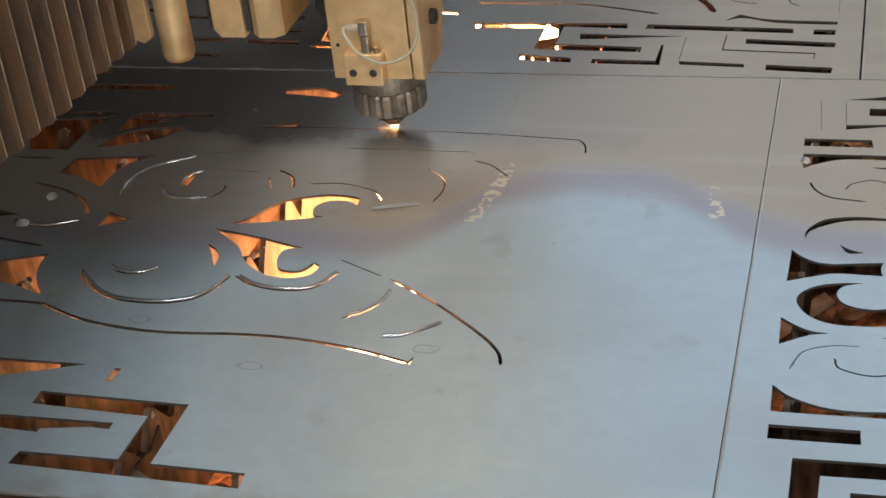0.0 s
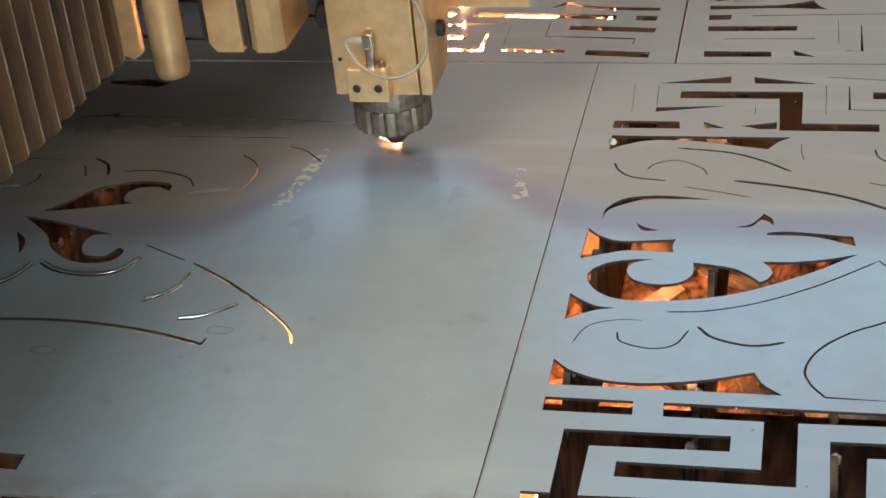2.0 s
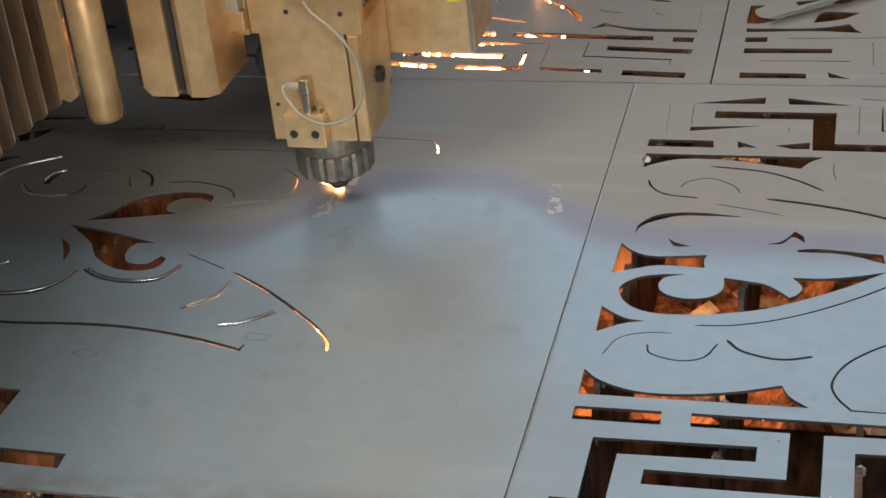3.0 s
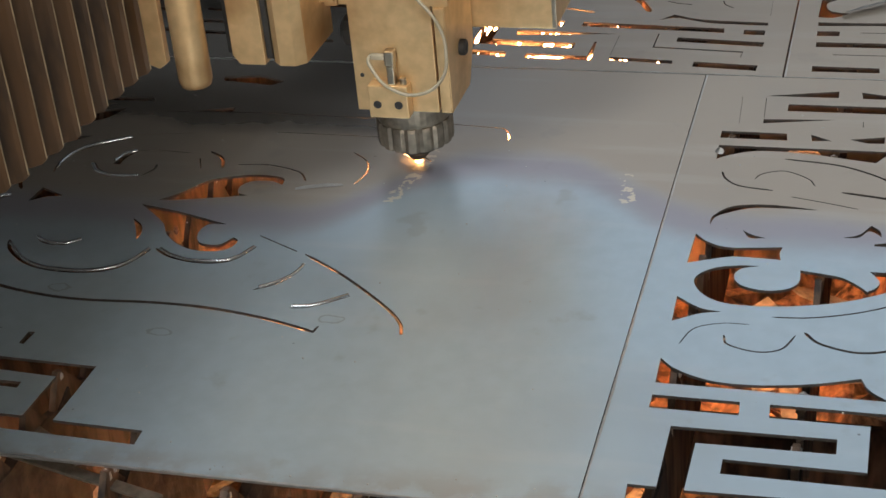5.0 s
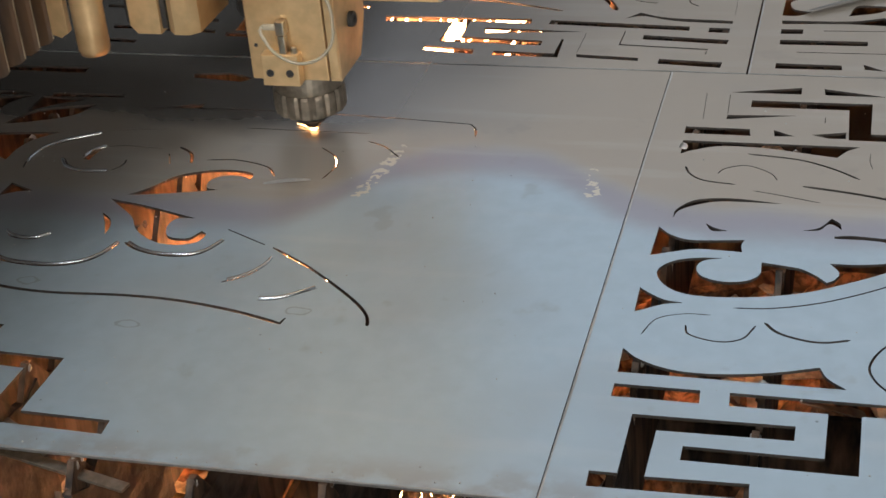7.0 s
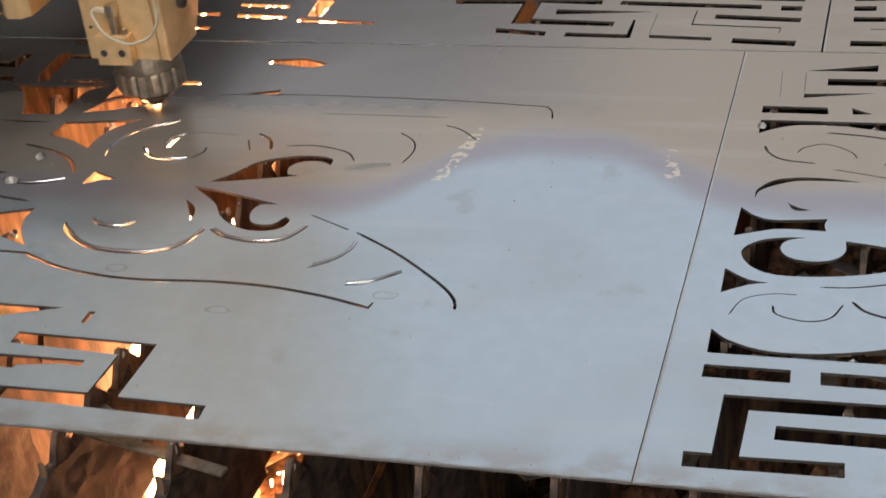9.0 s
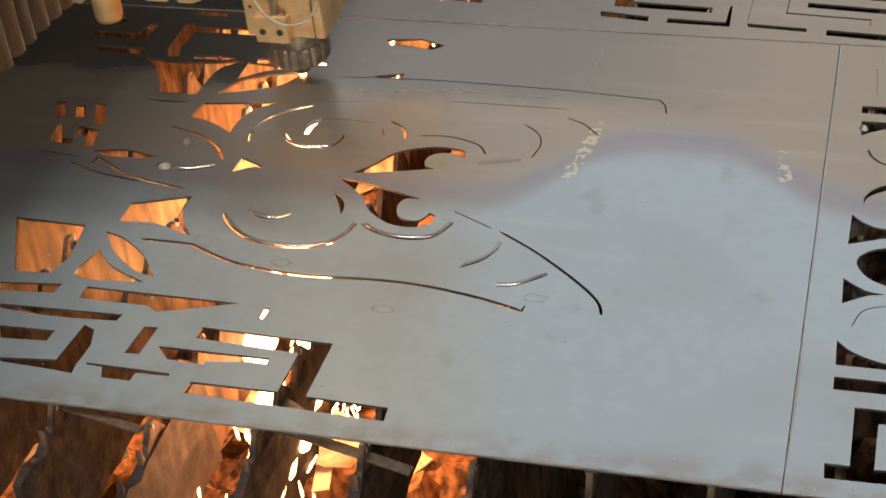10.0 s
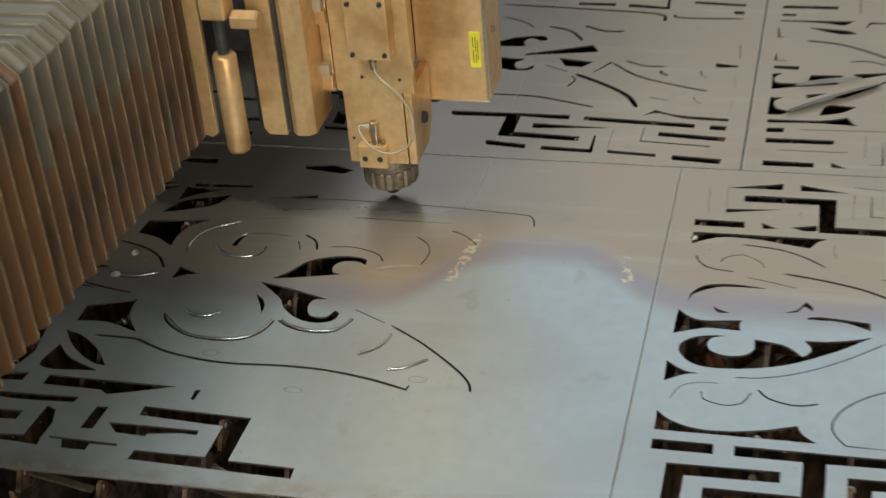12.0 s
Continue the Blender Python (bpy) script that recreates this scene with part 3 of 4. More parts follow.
FAR_LEFT_CUTS.append(opening([(-81, 675), (22, 667), (21, 654), (-81, 662)]))
FAR_LEFT_CUTS.append(opening([(-5, 703), (20, 702), (20, 688), (-5, 689)]))
FAR_LEFT_CUTS.append(opening([(-53, 606), (21, 601), (20, 586), (-53, 592)]))
FAR_LEFT_CUTS.append(opening([(-111, 726), (-95, 745)], [(-95, 745), (-58, 731), (21, 726)], [(21, 726), (22, 717)], [(22, 717), (-48, 721), (-89, 734), (-111, 726)]))
FAR_LEFT_CUTS.append(kerf(8.4, [(-242, 857), (-188, 823), (-146, 788), (-126, 751)]))
FAR_LEFT_CUTS.append(kerf(4.8, [(-434, 776), (-377, 775), (-301, 774), (-243, 760), (-194, 745)]))
FAR_LEFT_CUTS.append(kerf(6.0, [(-298, 885), (-256, 864)]))
FAR_LEFT_CUTS.append(kerf(3.0, [(-247, 850), (-239, 835), (-248, 810)]))
FAR_LEFT_CUTS.append(opening([(-339, 924), (-229, 965)], [(-229, 965), (-215, 940)], [(-215, 940), (-338, 918)]))
FAR_LEFT_CUTS.append(opening([(-278, 912), (-219, 902), (-235, 882), (-264, 884)]))
FAR_LEFT_CUTS.append(opening([(-416, 912), (-335, 903)], [(-335, 903), (-350, 888), (-344, 871), (-329, 870), (-316, 884)], [(-316, 884), (-319, 867), (-346, 861), (-378, 873), (-416, 912)]))
FAR_LEFT_CUTS.append(opening([(-415, 956), (-387, 973), (-366, 986), (-323, 994), (-310, 981), (-319, 974)], [(-319, 974), (-341, 983), (-350, 967), (-343, 952)], [(-343, 952), (-413, 947)]))
FAR_LEFT_CUTS.append(kerf(4.8, [(-213, 865), (-188, 903)], [(-188, 903), (-137, 857), (-69, 829), (-20, 814)]))
FAR_LEFT_CUTS.append(kerf(4.8, [(-165, 911), (-132, 895), (-95, 895)]))
FAR_LEFT_CUTS.append(kerf(4.8, [(-103, 881), (-100, 871), (-89, 863)]))
FAR_LEFT_CUTS.append(opening([(-16, 914), (22, 907), (21, 901), (-14, 898)]))
FAR_LEFT_CUTS.append(kerf(3.0, [(18, 984), (22, 932)]))
FAR_LEFT_CUTS.append(kerf(1.2, [(20, 870), (22, 831)]))
FAR_LEFT_CUTS.append(kerf(1.2, [(21, 793), (22, 746)]))
FAR_LEFT_CUTS.append(kerf(1.8, [(-38, 886), (-34, 870), (-24, 859)]))
FAR_LEFT_CUTS.append(kerf(1.8, [(-40, 793), (-36, 780), (-25, 770)]))
FAR_LEFT_CUTS.append(kerf(1.8, [(-109, 787), (-95, 781), (-77, 778)]))
FAR_LEFT_CUTS.append(opening([(-281, 1133), (-214, 1135), (-213, 1123), (-279, 1123)]))
FAR_LEFT_CUTS.append(opening([(-189, 1134), (-122, 1124), (-123, 1164), (-119, 1165), (-116, 1115), (-190, 1120)]))
FAR_LEFT_CUTS.append(opening([(-75, 1151), (15, 1145), (16, 1135), (-74, 1141)]))
FAR_LEFT_CUTS.append(opening([(-2, 1116), (15, 1115), (16, 1101), (-3, 1104)]))
FAR_LEFT_CUTS.append(kerf(6.0, [(-418, 1117), (-251, 1106), (-134, 1095), (-117, 1067)]))
FAR_LEFT_CUTS.append(kerf(6.0, [(-106, 1093), (-87, 1082), (16, 1085)]))
FAR_LEFT_CUTS.append(kerf(6.0, [(-255, 1039), (-218, 1021), (-183, 1021)]))
FAR_LEFT_CUTS.append(kerf(3.6, [(-402, 1065), (-363, 1045), (-343, 1024)]))
FAR_LEFT_CUTS.append(kerf(6.0, [(-319, 1032), (-277, 1017), (-249, 981)]))
FAR_LEFT_CUTS.append(opening([(-779, 663), (-730, 663), (-726, 651), (-775, 651)]))
FAR_LEFT_CUTS.append(opening([(-704, 659), (-633, 655), (-629, 644), (-700, 647)]))
FAR_LEFT_CUTS.append(opening([(-616, 648), (-508, 638), (-506, 630), (-613, 636)]))
FAR_LEFT_CUTS.append(opening([(-712, 693), (-642, 690), (-638, 680), (-708, 683)]))
FAR_LEFT_CUTS.append(opening([(-717, 733), (-650, 730), (-648, 719), (-714, 723)]))
FAR_LEFT_CUTS.append(opening([(-608, 711), (-583, 709), (-585, 653), (-605, 655)]))
FAR_LEFT_CUTS.append(opening([(-640, 763), (-526, 751), (-524, 742), (-636, 752)]))
FAR_LEFT_CUTS.append(opening([(-518, 755), (-450, 748), (-448, 739), (-515, 744)]))
FAR_LEFT_CUTS.append(opening([(-818, 731), (-749, 728), (-747, 717), (-815, 721)]))
FAR_LEFT_CUTS.append(opening([(-776, 621), (-725, 616), (-725, 606), (-775, 609)]))
FAR_LEFT_CUTS.append(opening([(-943, 762), (-833, 749), (-830, 738), (-936, 747)]))

FAR_RIGHT_CUTS = []
FAR_RIGHT_CUTS.append(opening([(82, 604), (156, 603), (157, 590), (82, 589)]))
FAR_RIGHT_CUTS.append(opening([(82, 672), (183, 673), (183, 660), (82, 658)]))
FAR_RIGHT_CUTS.append(opening([(81, 704), (107, 705), (107, 691), (81, 690)]))
FAR_RIGHT_CUTS.append(opening([(80, 731), (159, 733), (201, 746)], [(201, 746), (208, 730), (217, 720)], [(217, 720), (159, 724), (81, 720)]))
FAR_RIGHT_CUTS.append(kerf(4.8, [(103, 637), (204, 638)]))
FAR_RIGHT_CUTS.append(kerf(4.8, [(131, 702), (285, 707)]))
FAR_RIGHT_CUTS.append(opening([(180, 607), (205, 590), (182, 593)]))
FAR_RIGHT_CUTS.append(kerf(3.0, [(255, 675), (255, 605)], [(255, 605), (237, 606)]))
FAR_RIGHT_CUTS.append(kerf(1.9, [(229, 690), (230, 626)]))
FAR_RIGHT_CUTS.append(opening([(80, 803), (99, 803)], [(99, 803), (87, 789), (93, 767), (115, 760)], [(115, 760), (98, 747), (79, 747)]))
FAR_RIGHT_CUTS.append(opening([(134, 816), (168, 823), (138, 803)]))
FAR_RIGHT_CUTS.append(opening([(158, 749), (170, 783), (213, 781)], [(213, 781), (192, 761), (158, 749)]))
FAR_RIGHT_CUTS.append(opening([(78, 885), (94, 886)], [(94, 886), (83, 872), (87, 854), (110, 852)], [(110, 852), (180, 862)], [(180, 862), (180, 854), (110, 839), (80, 830)]))
FAR_RIGHT_CUTS.append(opening([(139, 884), (188, 886), (202, 868), (136, 862)]))
FAR_RIGHT_CUTS.append(opening([(206, 892), (276, 903), (215, 875)]))
FAR_RIGHT_CUTS.append(opening([(79, 913), (119, 913), (119, 900), (79, 903)]))
FAR_RIGHT_CUTS.append(opening([(177, 808), (198, 833), (276, 882)], [(276, 882), (216, 829), (195, 810)]))
FAR_RIGHT_CUTS.append(kerf(4.8, [(80, 957), (80, 932)], [(80, 932), (98, 931)]))
FAR_RIGHT_CUTS.append(kerf(4.8, [(77, 1058), (81, 1019)], [(81, 1019), (91, 1017)]))
FAR_RIGHT_CUTS.append(opening([(81, 1144), (174, 1146), (175, 1134), (80, 1133)]))
FAR_RIGHT_CUTS.append(opening([(81, 1112), (105, 1111), (104, 1102), (80, 1103)]))
FAR_RIGHT_CUTS.append(opening([(79, 1085), (191, 1088), (206, 1091)], [(206, 1091), (187, 1070)], [(187, 1070), (145, 1078), (80, 1080)]))
FAR_RIGHT_CUTS.append(opening([(126, 1059), (192, 1051), (209, 1037)], [(209, 1037), (174, 1038), (126, 1059)]))
FAR_RIGHT_CUTS.append(kerf(6.0, [(127, 1009), (194, 993), (276, 941)]))
FAR_RIGHT_CUTS.append(kerf(7.2, [(224, 1064), (229, 1082)], [(229, 1082), (276, 1083)]))
FAR_RIGHT_CUTS.append(kerf(3.6, [(200, 935), (231, 938), (276, 917)]))
FAR_RIGHT_CUTS.append(kerf(3.6, [(212, 1176), (213, 1116)]))

LIPS = []
LIPS.append([(-678, 108), (-639, 75), (-599, 67), (-561, 72), (-539, 88), (-528, 116)])
LIPS.append([(-516, 117), (-498, 106), (-464, 100), (-436, 108), (-422, 132)])
LIPS.append([(-671, 283), (-658, 267), (-635, 259), (-607, 262)])
LIPS.append([(-656, 124), (-644, 117), (-622, 115), (-607, 125)])
LIPS.append([(-708, 272), (-710, 284), (-699, 317), (-654, 350)])
LIPS.append([(-361, 106), (-362, 96), (-373, 75), (-390, 61)])
LIPS.append([(-347, 33), (-328, 38), (-300, 59)])
LIPS.append([(-801, 199), (-764, 194), (-730, 206)])
LIPS.append([(-648, 292), (-644, 309), (-633, 318)])


# ---- the hall ----
def hall():
    walls = [("wall_north", (-8, 8, 7.0, 7.2, -0.9, 3.0)), ("wall_north_upper", (-8, 8, 7.0, 7.2, 6.0, 6.3)), ("wall_south", (-8, 8, -7.2, -7.0, -0.9, 6)), ("wall_west", (-8.2, -8, -7.2, 7.2, -0.9, 6)), ("wall_east", (8, 8.2, -7.2, 7.2, -0.9, 6))]
    for nm, b in walls:
        tagged(link(nm, box(*b), PAINT), "grey painted wall of the workshop hall", "wall", kind="structure")
    tagged(link("floor", box(-8, 8, -7, 7, -1.0, -0.9), CONCRETE), "grey concrete workshop floor", "floor", kind="structure")
    tagged(link("ceiling", box(-8, 8, -7, 7, 6.0, 6.1), PAINT), "plain workshop ceiling", "ceiling", kind="structure")


hall()


# ---- the four nested panels of the sheet ----
def steel_sheet(x0, x1, y0, y1, cuts, label):
    ob = link("steel_sheet", plate([rect(x0, x1, y0, y1)] + cuts, -0.0028, 0.0), STEEL)
    ob.data.materials.append(OXIDE)
    for face in ob.data.polygons:
        if abs(face.normal.z) < 0.5:
            face.material_index = 1
    rng = random.Random(int(1000 * x1))
    b = bmesh.new()
    n = int((x1 - x0) / 0.012)
    rows = []
    for k in range(n + 1):
        x = x0 + (x1 - x0) * k / n
        d = rng.uniform(0.0005, 0.0012) if rng.random() < 0.7 else rng.uniform(0.0014, 0.0030)
        rows.append([b.verts.new(c) for c in ((x, y0 - 0.0004, -0.0026), (x, y0 - 0.0006, -0.0002), (x, y0 + d, 0.0003))])
    for a, c in zip(rows, rows[1:]):
        for i in (0, 1):
            b.faces.new((a[i], c[i], c[i + 1], a[i + 1]))
    bmesh.ops.solidify(b, geom=b.faces[:], thickness=0.0002)
    part("worn_edge", b, SLIVER, ob, "bright worn burr along the cut edge")
    if x0 > -0.1:
        # the side that was sheared off carries a thin bright burr too
        b = bmesh.new()
        rows = []
        n = int((y1 - y0) / 0.02)
        for k in range(n + 1):
            y = y0 + (y1 - y0) * k / n
            d = rng.uniform(0.0008, 0.0018)
            rows.append([b.verts.new(c) for c in ((x0 + 0.0002, y, 0.0001), (x0 + d, y, 0.0005), (x0 + d + 0.0006, y, 0.0001))])
        for a, c in zip(rows, rows[1:]):
            for i in (0, 1):
                b.faces.new((a[i], a[i + 1], c[i + 1], c[i]))
        bmesh.ops.recalc_face_normals(b, faces=b.faces[:])
        part("side_burr", b, SLIVER, ob, "thin bright burr along the seam")
    return tagged(ob, label, "steel sheet", "nested sheets on the bed")


steel_sheet(-0.0338, 1.3, -0.2116, 0.5706, RIGHT_CUTS, "grey mild steel sheet with cut meander and scrolls on slats")
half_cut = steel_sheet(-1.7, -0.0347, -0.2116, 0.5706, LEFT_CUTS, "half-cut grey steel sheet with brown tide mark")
steel_sheet(-1.7, 0.0508, 0.5725, 1.45, FAR_LEFT_CUTS, "grey steel sheet with cut scrolls and key border")
steel_sheet(0.0530, 1.3, 0.5725, 1.45, FAR_RIGHT_CUTS, "grey steel sheet with cut lobes and key border")


def raised_lip(parent, line):
    """The lip of a cut lobe that has lifted a little out of the sheet."""
    pts = [(x / 1000, y / 1000 + 0.0032, 0.0002) for x, y in line]
    b = tube(pts, 0.0020)
    bmesh.ops.scale(b, vec=(1, 1, 0.8), verts=b.verts[:])
    part("raised_lip", b, LIP, parent, smooth=True)


for line in LIPS:
    raised_lip(half_cut, line)


# ---- the bed under the sheet ----
def bed():
    top = new("slat_bed")
    part("bed_wall", box(-1.9, -1.86, -0.45, 1.6, -0.72, -0.06, 0.003), DARK, top)
    part("bed_wall", box(1.40, 1.44, -0.45, 1.6, -0.72, -0.06, 0.003), DARK, top)
    part("bed_wall", box(-1.86, 1.40, 1.56, 1.6, -0.72, -0.06, 0.003), DARK, top)
    part("bed_wall", box(-1.86, 1.40, -0.45, -0.41, -0.72, -0.20, 0.003), DARK, top)
    part("bed_tray", box(-1.86, 1.40, -0.41, 1.56, -0.72, -0.66), RUST, top, "rusty tray full of slag and dust")
    # unseen wall added to block spark light between the bed's two sides
    part("light_baffle", box(-0.334, -0.326, -0.41, 1.56, -0.655, -0.20, 0.001), SLAT, top, "added baffle that keeps spark light to one side")
    # slag and dust heaped on the tray
    b = bmesh.new()
    bmesh.ops.create_grid(b, x_segments=110, y_segments=70, size=0.5, matrix=pose(-0.4, 0.45, -0.63) @ Matrix.Diagonal((2.6, 1.9, 1, 1)))
    for v in b.verts:
        v.co.z += 0.10 * noise.fractal(v.co * 5.0, 1.0, 2.0, 4) + 0.03 * noise.noise(v.co * 40) + 0.24 * max(0.0, min(1.0, (-0.12 - v.co.y) / 0.2))
    tagged(part("slag_layer", b, RUST, top, "heaped rusty slag and dust"), kind="stuff")
    # toothed slats, notched and crusted along the crest
    rng = random.Random(3)
    shapes, drops = [], []
    for v in range(3):
        b = bmesh.new()
        # the front tooth stands free before the sheet's edge
        crest = [(-0.318, -0.125), (-0.290 + 0.006 * v, -0.012 - 0.008 * v), (-0.270, -0.085), (-0.252, -0.075), (-0.246, -0.012)]
        y = -0.240
        while y < 1.5:
            crest += [(y, -0.030 - rng.uniform(0, 0.012)), (y + 0.022, -0.003), (y + 0.030, -0.003 - rng.uniform(0, 0.003)), (y + 0.055, -0.034 - rng.uniform(0, 0.015))]
            y += 0.062 + rng.uniform(-0.004, 0.004)
        for side in (-0.003, 0.003):
            for (ya, za), (yb, zb) in zip(crest, crest[1:]):
                q = [(side, ya, za), (side, yb, zb), (side, yb, -0.15), (side, ya, -0.15)]
                b.faces.new([b.verts.new(c) for c in q])
        for (ya, za), (yb, zb) in zip(crest, crest[1:]):
            b.faces.new([b.verts.new(c) for c in ((-0.003, ya, za), (0.003, ya, za), (0.003, yb, zb), (-0.003, yb, zb))])
        y0, z0 = crest[0]
        b.faces.new([b.verts.new(c) for c in ((-0.003, y0, z0), (0.003, y0, z0), (0.003, y0, -0.15), (-0.003, y0, -0.15))])
        y0, z0 = crest[-1]
        b.faces.new([b.verts.new(c) for c in ((-0.003, y0, z0), (-0.003, y0, -0.15), (0.003, y0, -0.15), (0.003, y0, z0))])
        bmesh.ops.remove_doubles(b, verts=b.verts[:], dist=1e-5)
        for k in range(90):
            # slag beads along the crest
            j = rng.randrange(len(crest) - 1)
            r = rng.uniform(0.0015, 0.004)
            bead = bmesh.new()
            bmesh.ops.create_icosphere(bead, subdivisions=1, radius=r, matrix=pose(rng.uniform(-0.004, 0.004), crest[j][0] + rng.uniform(0, 0.01), min(crest[j][1], -0.006) - rng.uniform(0, 0.012)))
            join(b, bead)
        tips = bmesh.new()
        for ya, za in crest:
            # bright frozen drops on the tips of the teeth
            if za > -0.010 and rng.random() < 0.55:
                bmesh.ops.create_icosphere(tips, subdivisions=1, radius=rng.uniform(0.003, 0.0055), matrix=pose(rng.uniform(-0.002, 0.002), ya + 0.004, -0.010) @ Matrix.Diagonal((1, 0.8, rng.uniform(0.9, 1.6), 1)))
        crust = bpy.data.meshes.new("tip_drops")
        tips.to_mesh(crust)
        tips.free()
        crust.materials.append(SLIVER)
        drops.append(crust)
        me = bpy.data.meshes.new("slat")
        b.to_mesh(me)
        b.free()
        me.materials.append(SLAT)
        shapes.append(me)
    # lumpy slag caked on the front ends, blackened to paint their unlit faces
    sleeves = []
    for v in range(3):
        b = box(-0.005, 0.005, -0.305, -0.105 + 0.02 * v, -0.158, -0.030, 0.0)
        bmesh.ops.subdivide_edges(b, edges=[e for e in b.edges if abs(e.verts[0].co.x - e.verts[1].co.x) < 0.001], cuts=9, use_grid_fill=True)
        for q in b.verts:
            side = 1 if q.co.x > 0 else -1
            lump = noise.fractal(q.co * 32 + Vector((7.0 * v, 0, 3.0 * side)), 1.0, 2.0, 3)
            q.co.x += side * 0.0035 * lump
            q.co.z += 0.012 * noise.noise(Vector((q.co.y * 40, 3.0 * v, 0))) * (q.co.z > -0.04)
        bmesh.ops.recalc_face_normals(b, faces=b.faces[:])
        me = bpy.data.meshes.new("shaded_end_crust")
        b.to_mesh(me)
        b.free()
        me.materials.append(CRUST_SHADE)
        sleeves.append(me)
    for k in range(18):
        ob = new("slat", shapes[k % 3])
        new("shaded_end_crust", sleeves[k % 3]).parent = ob
        ob.parent = top
        tips = new("tip_drops", drops[k % 3])
        tips.parent = ob
        tagged(tips, kind="stuff")
        ob.matrix_basis = pose(-1.278 + 0.1075 * k, rng.uniform(-0.015, 0.015), 0, 0, rng.uniform(-1.5, 1.5), 0)
    # cross rails that carry the slats
    for y in (0.13, 0.55, 1.3):
        part("cross_rail", box(-1.86, 1.40, y - 0.004, y + 0.004, -0.24, -0.15), SLAT, top)
    return tagged(top, "cutting bed of slag-crusted toothed steel slats", "cutting bed")


slat_bed = bed()


# ---- fallen offcuts in the tray ----
def offcuts():
    rng = random.Random(11)
    kinds = []
    for k in range(9):
        w, d = rng.uniform(0.05, 0.13), rng.uniform(0.03, 0.10)
        if k % 3 == 0:
            rings = [[(-w, -0.012), (w, -0.012), (w, 0.012), (-w, 0.012)]]
        elif k % 3 == 1:
            n = 14
            rings = [[(w * math.cos(2 * math.pi * i / n), d * math.sin(2 * math.pi * i / n) * (1 + 0.3 * math.cos(4 * math.pi * i / n))) for i in range(n)]]
        else:
            rings = [[(-w, -d), (w, -d), (w, -d + 0.025), (-w + 0.025, -d + 0.025), (-w + 0.025, d - 0.025), (w * 0.6, d - 0.025), (w * 0.6, d), (-w, d)]]
        b = plate(rings, -0.0012, 0.0012)
        me = bpy.data.meshes.new("offcut")
        b.to_mesh(me)
        b.free()
        me.materials.append(RUST)
        kinds.append(me)
    bright = []
    for me in kinds:
        twin = me.copy()
        twin.materials[0] = SCRAP
        bright.append(twin)
    for k in range(230):
        x, y = rng.uniform(-1.25, 0.45), rng.uniform(-0.36, 1.2)
        ob = new("offcut", (bright if k % 2 else kinds)[rng.randrange(9)])
        ob.matrix_basis = pose(x, y, -0.655 + rng.uniform(0.0, 0.16) * (1 if k > 90 else 0.4), rng.uniform(-28, 28), rng.uniform(-28, 28), rng.uniform(0, 360))
        tagged(ob, "grey steel offcut on the tray floor" if k % 2 else "rusty steel offcut fallen into the tray", "offcut", "offcuts in the tray")
    # scrap heaped along the front under the sheet's edge
    for k in range(170):
        x, y = rng.uniform(-1.2, 0.3), rng.uniform(-0.39, -0.14)
        ob = new("offcut", (bright if k % 3 else kinds)[rng.randrange(9)])
        ob.matrix_basis = pose(x, y, -0.40 + rng.uniform(0.0, 0.19), rng.uniform(-14, 22), rng.uniform(-16, 16), rng.uniform(0, 360)) @ Matrix.Scale(rng.uniform(0.5, 1.15), 4)
        tagged(ob, "grey steel offcut on the scrap heap" if k % 3 else "rusty steel offcut fallen into the tray", "offcut", "offcuts in the tray")


offcuts()


# ---- the cutting head and its carriage ----
def bolt(parent, x, y, z, r=0.0035, face="y", name="bolt"):
    m = pose(x, y, z, 90, 0, 0) if face == "y" else pose(x, y, z, 0, 90, 0)
    b = lathe([(r * 0.55, -0.004), (r, -0.004), (r, 0.0022), (r * 0.85, 0.003), (r * 0.5, 0.003), (r * 0.5, 0.001)], 14, m)
    return part(name, b, DARK, parent)


